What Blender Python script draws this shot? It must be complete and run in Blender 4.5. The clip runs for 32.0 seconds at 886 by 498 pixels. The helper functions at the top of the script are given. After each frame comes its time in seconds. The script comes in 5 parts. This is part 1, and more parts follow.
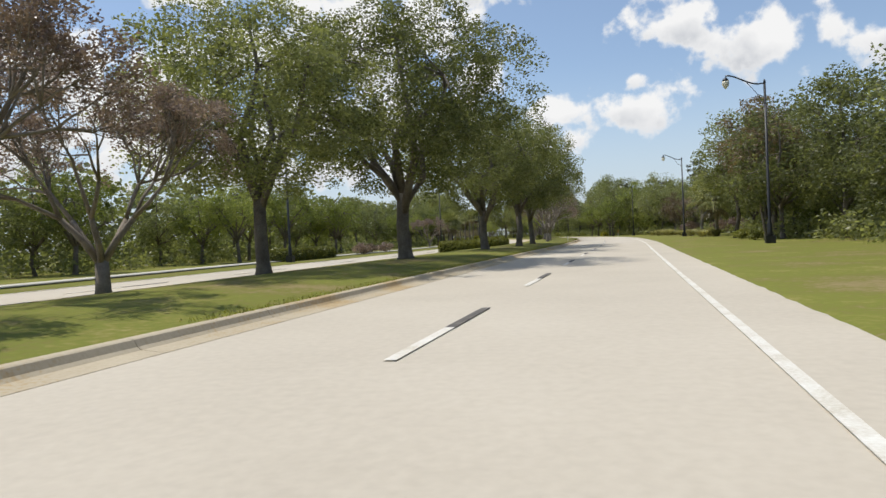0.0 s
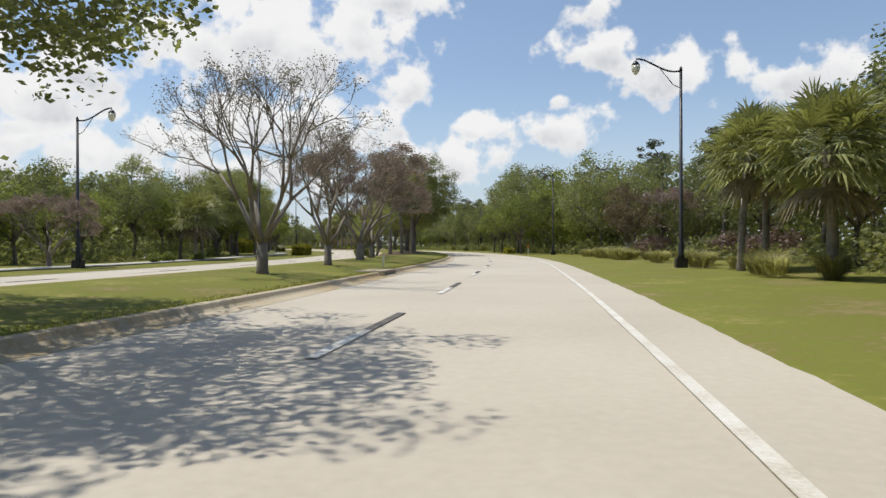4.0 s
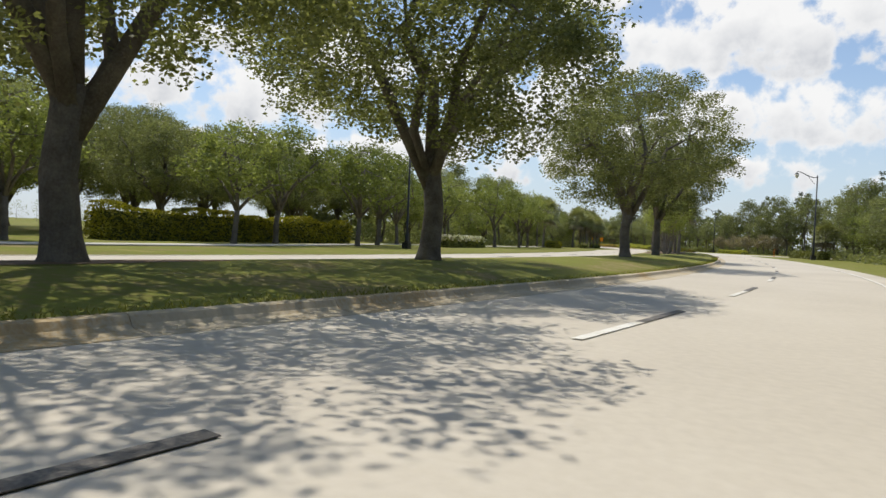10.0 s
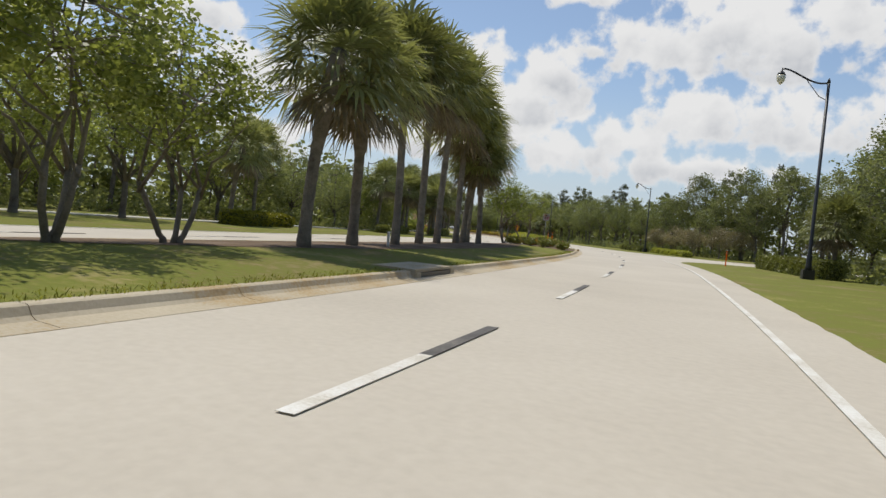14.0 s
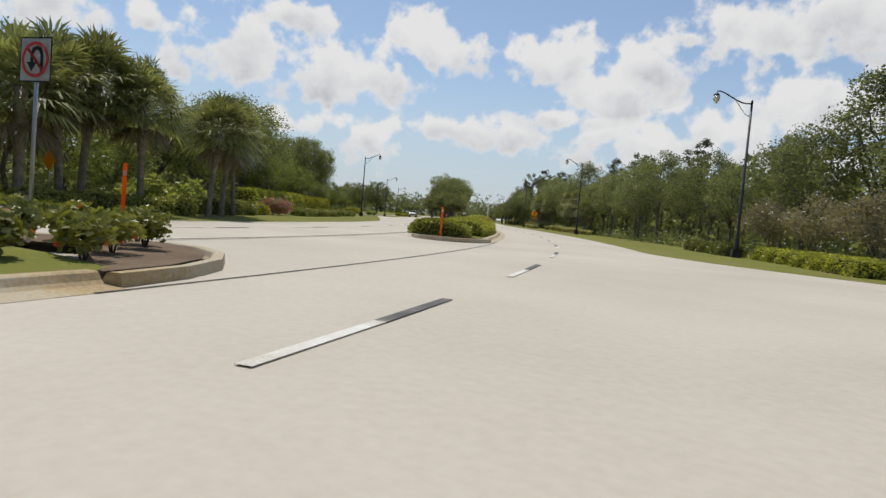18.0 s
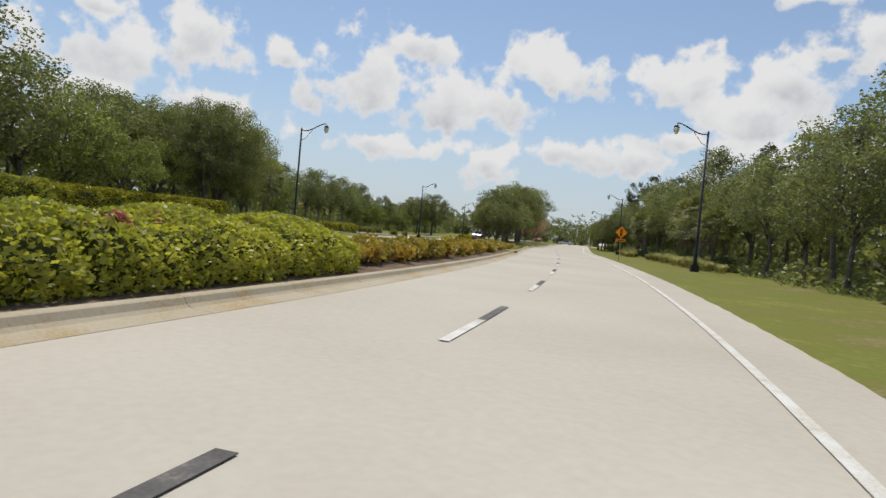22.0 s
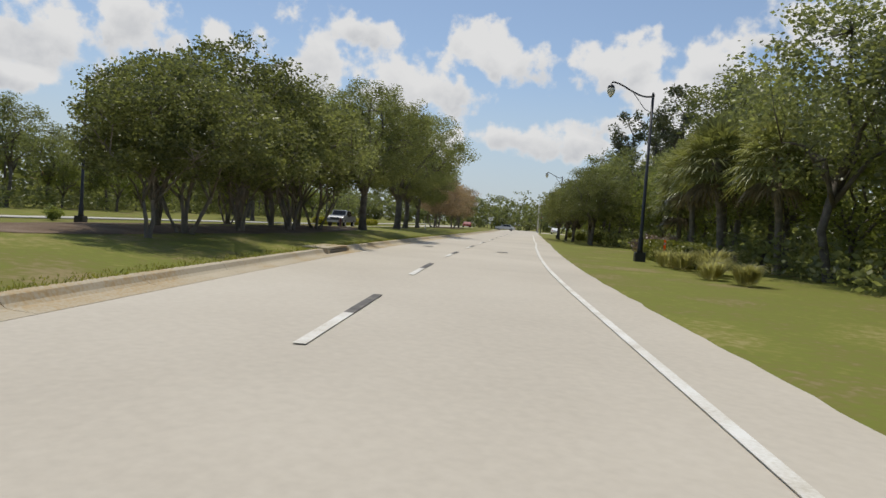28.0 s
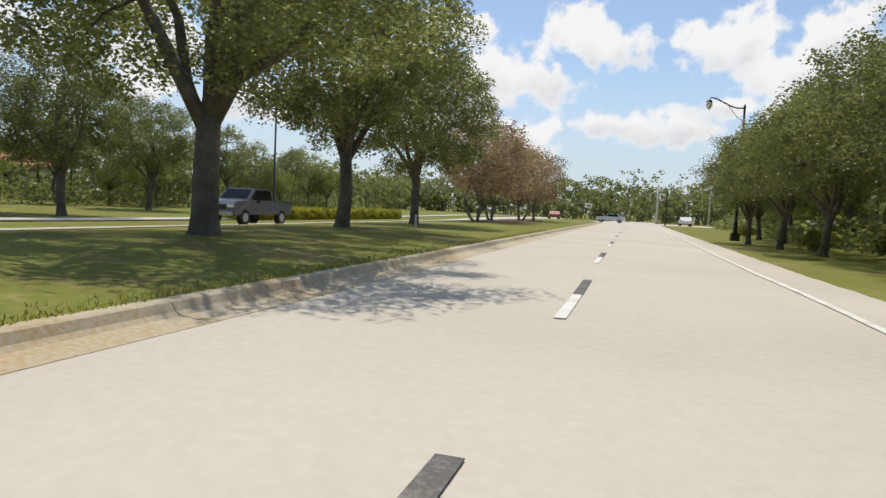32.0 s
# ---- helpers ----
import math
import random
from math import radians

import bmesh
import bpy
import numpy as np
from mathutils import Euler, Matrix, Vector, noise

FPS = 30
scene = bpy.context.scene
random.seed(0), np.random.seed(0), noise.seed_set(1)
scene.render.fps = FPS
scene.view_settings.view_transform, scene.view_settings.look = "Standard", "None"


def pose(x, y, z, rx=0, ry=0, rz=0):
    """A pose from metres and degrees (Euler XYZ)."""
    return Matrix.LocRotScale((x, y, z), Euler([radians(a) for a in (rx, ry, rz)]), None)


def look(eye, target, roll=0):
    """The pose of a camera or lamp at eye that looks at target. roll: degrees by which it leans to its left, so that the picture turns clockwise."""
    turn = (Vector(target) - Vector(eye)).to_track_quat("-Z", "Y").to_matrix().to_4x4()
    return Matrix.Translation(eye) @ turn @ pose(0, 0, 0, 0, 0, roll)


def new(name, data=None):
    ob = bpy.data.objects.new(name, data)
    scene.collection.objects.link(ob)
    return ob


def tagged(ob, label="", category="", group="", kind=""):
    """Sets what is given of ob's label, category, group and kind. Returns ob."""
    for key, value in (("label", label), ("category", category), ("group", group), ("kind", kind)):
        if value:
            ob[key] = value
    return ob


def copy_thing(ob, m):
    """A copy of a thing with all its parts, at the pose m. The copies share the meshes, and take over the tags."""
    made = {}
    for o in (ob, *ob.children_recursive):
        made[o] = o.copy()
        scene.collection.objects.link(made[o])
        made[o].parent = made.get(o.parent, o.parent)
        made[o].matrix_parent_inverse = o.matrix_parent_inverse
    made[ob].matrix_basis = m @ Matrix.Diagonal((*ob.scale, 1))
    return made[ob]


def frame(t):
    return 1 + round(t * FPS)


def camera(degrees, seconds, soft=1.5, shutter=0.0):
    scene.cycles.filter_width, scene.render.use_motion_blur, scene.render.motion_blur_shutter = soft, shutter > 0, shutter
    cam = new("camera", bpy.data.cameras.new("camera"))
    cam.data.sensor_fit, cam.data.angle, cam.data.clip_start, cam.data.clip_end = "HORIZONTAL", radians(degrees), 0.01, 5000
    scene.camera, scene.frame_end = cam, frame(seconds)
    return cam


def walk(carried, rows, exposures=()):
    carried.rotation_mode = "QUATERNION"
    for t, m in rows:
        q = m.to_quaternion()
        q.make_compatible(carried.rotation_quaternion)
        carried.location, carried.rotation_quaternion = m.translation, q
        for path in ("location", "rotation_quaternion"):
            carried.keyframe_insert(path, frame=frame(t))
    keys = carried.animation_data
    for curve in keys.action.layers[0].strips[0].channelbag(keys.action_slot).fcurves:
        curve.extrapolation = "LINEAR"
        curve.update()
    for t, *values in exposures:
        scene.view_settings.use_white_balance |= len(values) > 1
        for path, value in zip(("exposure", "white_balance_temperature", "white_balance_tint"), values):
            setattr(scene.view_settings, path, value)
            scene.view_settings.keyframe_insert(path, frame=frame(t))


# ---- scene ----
cam = camera(68.99, 32.0)
PATH = [
    (0.0, pose(-0.00, 0.00, 1.22, 89.04, 2.64, -0.32)),
    (0.5, pose(2.17, 7.05, 1.21, 89.13, 2.17, -1.75)),
    (1.0, pose(4.25, 13.83, 1.23, 89.34, 1.60, -2.89)),
    (1.5, pose(6.20, 20.60, 1.21, 89.45, 1.26, -4.21)),
    (2.0, pose(8.07, 27.26, 1.28, 88.76, 0.62, -6.58)),
    (2.5, pose(9.92, 33.52, 1.29, 88.26, 0.88, -7.94)),
    (3.0, pose(11.69, 39.40, 1.27, 88.69, 0.58, -8.03)),
    (3.5, pose(13.43, 45.23, 1.20, 89.71, 0.20, -7.52)),
    (4.0, pose(15.37, 51.69, 1.18, 89.69, 0.18, -7.27)),
    (4.5, pose(17.42, 59.04, 1.26, 88.76, -0.75, -8.09)),
    (6.5, pose(25.53, 86.49, 1.26, 89.42, -1.47, -10.18)),
    (7.0, pose(26.79, 93.05, 1.24, 89.00, -1.68, -10.80)),
    (7.5, pose(27.81, 99.53, 1.18, 88.56, -2.07, -10.89)),
    (8.0, pose(28.69, 105.87, 1.22, 88.12, -2.01, -6.73)),
    (8.5, pose(29.62, 112.56, 1.18, 88.59, -2.31, 8.39)),
    (9.0, pose(30.53, 119.22, 1.16, 88.69, -2.13, 25.21)),
    (9.5, pose(31.51, 126.12, 1.15, 88.62, -3.77, 31.28)),
    (10.0, pose(32.28, 133.05, 1.11, 88.85, -2.52, 32.62)),
    (10.5, pose(32.78, 140.01, 1.10, 88.66, -3.21, 33.14)),
    (11.0, pose(33.08, 147.01, 1.13, 88.63, -2.83, 33.78)),
    (11.5, pose(32.91, 154.43, 1.14, 88.70, -3.43, 32.08)),
    (12.0, pose(32.33, 162.12, 1.20, 88.41, -4.50, 31.84)),
    (12.5, pose(31.47, 169.98, 1.17, 88.68, -4.95, 32.05)),
    (13.0, pose(30.48, 178.17, 1.22, 88.69, -5.07, 31.97)),
    (13.5, pose(29.32, 185.95, 1.25, 87.96, -5.25, 30.86)),
    (14.0, pose(28.21, 193.39, 1.25, 87.93, -5.18, 30.88)),
    (14.5, pose(27.31, 200.40, 1.17, 88.74, -4.69, 32.33)),
    (15.0, pose(26.40, 207.97, 1.22, 88.44, -5.07, 33.33)),
    (15.5, pose(25.37, 215.51, 1.23, 87.76, -4.27, 31.47)),
    (17.5, pose(17.42, 243.87, 1.19, 87.81, -4.74, 33.18)),
    (18.0, pose(15.43, 249.52, 1.15, 86.96, -4.85, 38.73)),
    (18.5, pose(13.28, 254.92, 1.22, 86.61, -4.59, 44.01)),
    (19.0, pose(11.00, 260.13, 1.22, 86.36, -4.36, 49.54)),
    (19.5, pose(8.66, 265.06, 1.21, 86.36, -4.58, 53.30)),
    (20.0, pose(6.32, 269.61, 1.24, 86.55, -4.79, 54.32)),
    (20.5, pose(4.07, 274.07, 1.23, 87.05, -4.95, 53.63)),
    (21.0, pose(1.73, 278.58, 1.25, 87.43, -5.22, 52.65)),
    (21.5, pose(-0.78, 283.16, 1.32, 87.84, -5.14, 51.10)),
    (22.0, pose(-3.43, 287.76, 1.35, 88.26, -5.26, 49.16)),
    (22.5, pose(-6.14, 292.24, 1.37, 88.53, -5.00, 47.74)),
    (23.0, pose(-8.86, 296.53, 1.29, 88.80, -4.92, 46.91)),
    (23.5, pose(-11.48, 300.38, 1.25, 88.98, -4.76, 46.60)),
    (24.0, pose(-14.15, 304.17, 1.13, 89.35, -5.05, 46.94)),
    (24.5, pose(-17.35, 308.66, 1.20, 89.08, -4.68, 47.51)),
    (25.0, pose(-20.84, 313.34, 1.23, 89.06, -4.57, 47.65)),
    (25.5, pose(-24.22, 317.71, 1.23, 89.05, -4.66, 47.69)),
    (27.5, pose(-38.66, 334.62, 1.24, 87.99, -3.72, 45.58)),
    (28.0, pose(-42.43, 339.01, 1.33, 87.46, -4.12, 44.39)),
    (28.5, pose(-45.94, 343.26, 1.32, 87.45, -4.21, 44.35)),
    (29.0, pose(-49.23, 347.33, 1.31, 87.75, -4.28, 44.64)),
    (29.5, pose(-52.44, 351.23, 1.25, 88.03, -3.54, 45.66)),
    (30.0, pose(-55.81, 355.24, 1.25, 88.31, -3.41, 46.73)),
    (30.5, pose(-59.44, 359.27, 1.16, 88.16, -3.34, 48.41)),
    (31.0, pose(-63.12, 363.50, 1.26, 87.13, -3.37, 49.38)),
    (31.5, pose(-66.74, 367.89, 1.20, 86.29, -3.36, 49.86)),
    (32.0, pose(-70.21, 372.34, 1.20, 86.25, -2.83, 53.03)),
]
walk(cam, PATH, [(0, 0.1), (4.5, 0.05), (7.0, -0.05), (8.5, 0.05), (9.5, 0.12), (13.0, 0.08), (14.0, -0.1), (20.0, -0.15), (25.5, -0.15), (28.0, -0.22), (29.5, 0.0), (32.0, 0.1)])

# ---- sky, sun ----
SUN_AZ, SUN_EL = 62.0, 66.0          # degrees left of +y, degrees above the horizon
sun = new("sun", bpy.data.lights.new("sun", "SUN"))
sun.data.energy, sun.data.angle, sun.data.color = 3.6, radians(0.55), (1.0, 0.955, 0.86)
sa, se = radians(SUN_AZ), radians(SUN_EL)
sun_dir = Vector((-math.sin(sa) * math.cos(se), math.cos(sa) * math.cos(se), math.sin(se)))
sun.matrix_world = look(sun_dir * 200, (0, 0, 0))

world = bpy.data.worlds.new("sky")
scene.world = world
world.use_nodes = True
wt = world.node_tree
wt.nodes.clear()


def wnode(kind):
    return wt.nodes.new(kind)


def wmath(op, a, b=None, c=None, clamp=False):
    n = wnode("ShaderNodeMath")
    n.operation, n.use_clamp = op, clamp
    for i, v in enumerate((a, b, c)):
        if v is None:
            continue
        if isinstance(v, (int, float)):
            n.inputs[i].default_value = v
        else:
            wt.links.new(v, n.inputs[i])
    return n.outputs[0]


sky = wnode("ShaderNodeTexSky")
sky.sky_type = "NISHITA"
sky.sun_disc = False
sky.sun_elevation, sky.sun_rotation = se, -sa
sky.air_density, sky.dust_density, sky.ozone_density = 1.0, 0.45, 1.8
wcoord = wnode("ShaderNodeTexCoord").outputs["Generated"]

# cumulus clouds: azimuth left of +y, elevation, half width, half height, all in degrees
CLOUDS = ("14.5 16 6 3;7.7 18 6 3;3.9 15.5 3.5 2.5;0 18.4 3.5 3.4;-4 14.2 2.2 1.9;25 11.3 5.5 3;22 7.4 9 2.2;"
          "-20.5 16.2 4 1.6;-27.2 14.1 5 2;-37 12.9 5.5 1.8;-17.1 12.4 1.3 .8;-10.9 10.3 4 1.4;-17.8 9.9 5.5 1.5;"
          "-7.9 7.7 6 1.9;-20.3 19.5 2 1.5;-3 20.6 6 1.3;6.8 17.4 9.5 3.6;0.2 17.2 5 3.6;10.3 10.3 5.5 3;2.5 10.4 8 2.4;"
          "16 8.2 5.5 1.9;30.2 13.7 4 2.7;22.3 13.5 3.8 2.5;18.7 15.7 1.9 .9;45.8 6 3.5 1.9;20 19.9 4 .8;9 6.6 12 1.4;"
          "77.2 11.4 4.5 3;70.5 13.2 3.8 2.5;77.8 14.6 2.8 1.1;64.3 13.5 1.5 1.4;69 8.3 4.5 1.8;79 8.2 5 1.1;"
          "57.2 12.2 6 3.2;47.7 11.3 6 2.4;52.9 15.4 3.8 1.4;40.4 14.6 3.8 2.2;56.3 6.8 8.5 1.1;37.9 7.3 7.5 1.4;"
          "29.1 9 5 1.1;90 12 8 3;104 15 6 3;-52 13 7 3;-66 10 8 2.4")
field = None
lowness = None
warp = wnode("ShaderNodeTexNoise")
warp.inputs["Scale"].default_value, warp.inputs["Detail"].default_value, warp.inputs["Roughness"].default_value = 21.0, 7.0, 0.53
wt.links.new(wcoord, warp.inputs["Vector"])
for spec in CLOUDS.split(";"):
    az, el, a, b = (float(v) for v in spec.split())
    caz, cel = radians(az), radians(el)
    m = wnode("ShaderNodeMapping")
    m.vector_type = "TEXTURE"
    m.inputs["Location"].default_value = (-math.sin(caz) * math.cos(cel), math.cos(caz) * math.cos(cel), math.sin(cel))
    m.inputs["Rotation"].default_value = (cel, 0, caz)
    m.inputs["Scale"].default_value = (radians(a) * 1.16, radians(a) * 1.1, radians(b) * 1.3)
    wt.links.new(wcoord, m.inputs["Vector"])
    ln = wnode("ShaderNodeVectorMath")
    ln.operation = "LENGTH"
    wt.links.new(m.outputs[0], ln.inputs[0])
    xyz = wnode("ShaderNodeSeparateXYZ")
    wt.links.new(m.outputs[0], xyz.inputs[0])
    one = wmath("SUBTRACT", 1.0, ln.outputs["Value"])
    if field is None:
        field, lowness = one, xyz.outputs[2]
    else:
        near = wmath("MULTIPLY_ADD", wmath("SUBTRACT", one, field), 1.6, 0.5, True)
        step = wmath("SUBTRACT", xyz.outputs[2], lowness)
        lowness = wmath("MULTIPLY_ADD", step, near, lowness)
        field = wmath("SMOOTH_MAX", field, one, 0.2)
puff = wmath("MULTIPLY_ADD", warp.outputs["Fac"], 3.0, -1.56)
dens = wmath("ADD", wmath("MAXIMUM", field, -1.2), puff)
cover = wnode("ShaderNodeMapRange")
cover.interpolation_type = "SMOOTHSTEP"
cover.inputs["From Min"].default_value, cover.inputs["From Max"].default_value = 0.0, 0.46
wt.links.new(dens, cover.inputs["Value"])
body = wnode("ShaderNodeTexNoise")
body.inputs["Scale"].default_value, body.inputs["Detail"].default_value = 15.0, 7.0
wt.links.new(wcoord, body.inputs["Vector"])
under = wmath("MULTIPLY_ADD", lowness, -0.85, wmath("MULTIPLY_ADD", body.outputs["Fac"], 1.8, -0.75), True)
grey = wmath("MULTIPLY", wmath("MULTIPLY_ADD", dens, 1.2, -0.12, True), under, clamp=True)
ctint = wnode("ShaderNodeMix")
ctint.data_type = "RGBA"
ctint.inputs["A"].default_value, ctint.inputs["B"].default_value = (1.0, 1.0, 1.0, 1), (0.50, 0.535, 0.60, 1)
wt.links.new(grey, ctint.inputs["Factor"])
# pale haze low over the horizon
dirz = wnode("ShaderNodeSeparateXYZ")
wt.links.new(wcoord, dirz.inputs[0])
haze = wnode("ShaderNodeMapRange")
haze.interpolation_type = "SMOOTHSTEP"
haze.inputs["From Min"].default_value, haze.inputs["From Max"].default_value = 0.0, 0.26
haze.inputs["To Min"].default_value, haze.inputs["To Max"].default_value = 0.8, 0.13
wt.links.new(dirz.outputs[2], haze.inputs["Value"])
sky_bg, cloud_bg = wnode("ShaderNodeBackground"), wnode("ShaderNodeBackground")
wt.links.new(sky.outputs[0], sky_bg.inputs["Color"])
sky_bg.inputs["Strength"].default_value = 0.125
haze_bg, hmix = wnode("ShaderNodeBackground"), wnode("ShaderNodeMixShader")
haze_bg.inputs["Color"].default_value, haze_bg.inputs["Strength"].default_value = (0.60, 0.69, 0.80, 1), 0.88
wt.links.new(haze.outputs[0], hmix.inputs[0])
wt.links.new(sky_bg.outputs[0], hmix.inputs[1])
wt.links.new(haze_bg.outputs[0], hmix.inputs[2])
wt.links.new(ctint.outputs["Result"], cloud_bg.inputs["Color"])
cloud_bg.inputs["Strength"].default_value = 0.85
wmix, wout = wnode("ShaderNodeMixShader"), wnode("ShaderNodeOutputWorld")
wt.links.new(cover.outputs[0], wmix.inputs[0])
wt.links.new(hmix.outputs[0], wmix.inputs[1])
wt.links.new(cloud_bg.outputs[0], wmix.inputs[2])
wt.links.new(wmix.outputs[0], wout.inputs["Surface"])

# ---- materials ----


def material(name, stops, scale, rough=0.8, bump=0.2, fine=0.0, spec=0.3, metal=0.0, island=0.0, through_light=0.0, stain=None, coords="Object"):
    """A two-scale noise material. stops: (position, colour) of the ramp. fine: scale of the grain."""
    mat = bpy.data.materials.new(name)
    mat.use_nodes = True
    nt = mat.node_tree
    bsdf = nt.nodes["Principled BSDF"]
    bsdf.inputs["Roughness"].default_value = rough
    bsdf.inputs["Metallic"].default_value = metal
    bsdf.inputs["Specular IOR Level"].default_value = spec
    tex = nt.nodes.new("ShaderNodeTexCoord")
    if coords == "World":
        geo = nt.nodes.new("ShaderNodeNewGeometry")
        vec = geo.outputs["Position"]
    else:
        vec = tex.outputs[coords]
    big = nt.nodes.new("ShaderNodeTexNoise")
    big.inputs["Scale"].default_value, big.inputs["Detail"].default_value, big.inputs["Roughness"].default_value = scale, 6, 0.6
    nt.links.new(vec, big.inputs["Vector"])
    fac = big.outputs["Fac"]
    small = nt.nodes.new("ShaderNodeTexNoise")
    small.inputs["Scale"].default_value, small.inputs["Detail"].default_value = fine or scale * 14, 5
    nt.links.new(vec, small.inputs["Vector"])
    add = nt.nodes.new("ShaderNodeMath")
    add.operation = "MULTIPLY_ADD"
    add.inputs[1].default_value, add.inputs[2].default_value = 0.5, -0.25
    nt.links.new(small.outputs["Fac"], add.inputs[0])
    tot = nt.nodes.new("ShaderNodeMath")
    tot.operation = "ADD"
    nt.links.new(fac, tot.inputs[0])
    nt.links.new(add.outputs[0], tot.inputs[1])
    last = tot.outputs[0]
    if island:
        geo = nt.nodes.new("ShaderNodeNewGeometry")
        info = nt.nodes.new("ShaderNodeObjectInfo")
        both = nt.nodes.new("ShaderNodeMath")
        both.operation = "ADD"
        nt.links.new(geo.outputs["Random Per Island"], both.inputs[0])
        nt.links.new(info.outputs["Random"], both.inputs[1])
        isl = nt.nodes.new("ShaderNodeMath")
        isl.operation = "MULTIPLY_ADD"
        isl.inputs[1].default_value, isl.inputs[2].default_value = island, -island
        nt.links.new(both.outputs[0], isl.inputs[0])
        s2 = nt.nodes.new("ShaderNodeMath")
        s2.operation = "ADD"
        nt.links.new(last, s2.inputs[0])
        nt.links.new(isl.outputs[0], s2.inputs[1])
        last = s2.outputs[0]
    ramp = nt.nodes.new("ShaderNodeValToRGB")
    el = ramp.color_ramp.elements
    el[0].position, el[0].color = stops[0][0], (*stops[0][1], 1)
    el[1].position, el[1].color = stops[-1][0], (*stops[-1][1], 1)
    for p, c in stops[1:-1]:
        e = el.new(p)
        e.color = (*c, 1)
    nt.links.new(last, ramp.inputs[0])
    nt.links.new(ramp.outputs[0], bsdf.inputs["Base Color"])
    if bump:
        bp = nt.nodes.new("ShaderNodeBump")
        bp.inputs["Strength"].default_value, bp.inputs["Distance"].default_value = bump, 0.02
        nt.links.new(small.outputs["Fac"], bp.inputs["Height"])
        nt.links.new(bp.outputs[0], bsdf.inputs["Normal"])
    if through_light:
        tr = nt.nodes.new("ShaderNodeBsdfTranslucent")
        mul = nt.nodes.new("ShaderNodeMix")
        mul.data_type, mul.blend_type = "RGBA", "MULTIPLY"
        mul.inputs["Factor"].default_value = 1.0
        mul.inputs["B"].default_value = (1.12, 1.15, 0.62, 1)
        nt.links.new(ramp.outputs[0], mul.inputs["A"])
        nt.links.new(mul.outputs["Result"], tr.inputs["Color"])
        mix = nt.nodes.new("ShaderNodeMixShader")
        mix.inputs[0].default_value = through_light
        nt.links.new(bsdf.outputs[0], mix.inputs[1])
        nt.links.new(tr.outputs[0], mix.inputs[2])
        nt.links.new(mix.outputs[0], nt.nodes["Material Output"].inputs["Surface"])
    return mat


def leafy(name, dark, mid, light, light_through=0.58, island=0.42, rough=0.42):
    return material(name, [(0.15, dark), (0.5, mid), (0.85, light)], 0.7, rough, 0.0, 8.0, 0.5, island=island, through_light=light_through)


CONCRETE_ROAD = material("road_concrete", [(0.2, (0.45, 0.40, 0.325)), (0.5, (0.52, 0.465, 0.38)), (0.8, (0.58, 0.525, 0.435))], 0.16, 0.85, 0.15, 9.0, 0.25, coords="World")
CONCRETE_KERB = material("kerb_concrete", [(0.22, (0.30, 0.24, 0.16)), (0.36, (0.43, 0.31, 0.16)), (0.5, (0.46, 0.39, 0.28)), (0.8, (0.54, 0.47, 0.35))], 0.35, 0.9, 0.3, 18.0, 0.2, coords="World")
WALK = material("path_concrete", [(0.2, (0.48, 0.45, 0.39)), (0.8, (0.60, 0.57, 0.50))], 0.3, 0.9, 0.2, 20.0, 0.2, coords="World")
PAINT_WHITE = material("road_paint_white", [(0.28, (0.52, 0.47, 0.37)), (0.45, (0.66, 0.62, 0.54)), (0.65, (0.77, 0.75, 0.69))], 1.6, 0.6, 0.1, 30.0, 0.3, coords="World")
PAINT_BLACK = material("road_paint_black", [(0.28, (0.07, 0.064, 0.058)), (0.55, (0.12, 0.11, 0.098)), (0.75, (0.26, 0.23, 0.19))], 2.2, 0.7, 0.1, 30.0, 0.3, coords="World")
PAINT_YELLOW = material("road_paint_yellow", [(0.25, (0.60, 0.40, 0.10)), (0.7, (0.75, 0.52, 0.16))], 1.2, 0.6, 0.1, 30.0, 0.3, coords="World")
GRASS = material("lawn_grass", [(0.32, (0.25, 0.20, 0.095)), (0.43, (0.178, 0.168, 0.046)), (0.54, (0.165, 0.182, 0.036)), (0.62, (0.205, 0.197, 0.05)), (0.73, (0.29, 0.25, 0.10))], 0.3, 0.95, 0.8, 6.0, 0.1, coords="World")
MULCH = material("bark_mulch", [(0.2, (0.10, 0.068, 0.045)), (0.5, (0.175, 0.125, 0.085)), (0.85, (0.27, 0.205, 0.15))], 0.7, 0.95, 0.8, 14.0, 0.1, coords="World")
BARK = material("oak_bark", [(0.2, (0.085, 0.072, 0.06)), (0.5, (0.165, 0.143, 0.12)), (0.85, (0.27, 0.24, 0.20))], 2.2, 0.95, 0.9, 22.0, 0.1)
BARK_PALE = material("pale_bark", [(0.2, (0.14, 0.115, 0.09)), (0.5, (0.235, 0.20, 0.16)), (0.85, (0.33, 0.29, 0.24))], 2.2, 0.9, 0.6, 22.0, 0.15)
PALM_BARK = material("palm_bark", [(0.2, (0.12, 0.10, 0.08)), (0.5, (0.235, 0.205, 0.165)), (0.85, (0.36, 0.32, 0.265))], 3.0, 0.95, 0.9, 26.0, 0.1)
OAK_LEAF = leafy("oak_leaves", (0.11, 0.119, 0.052), (0.2, 0.211, 0.094), (0.32, 0.33, 0.155))
LIGHT_LEAF = leafy("light_leaves", (0.125, 0.146, 0.044), (0.22, 0.248, 0.076), (0.34, 0.36, 0.13))
WOOD_LEAF = leafy("woodland_leaves", (0.12, 0.13, 0.064), (0.205, 0.219, 0.105), (0.32, 0.33, 0.165))
PINE_LEAF = leafy("pine_needles", (0.08, 0.088, 0.044), (0.135, 0.145, 0.072), (0.21, 0.22, 0.115), 0.2)
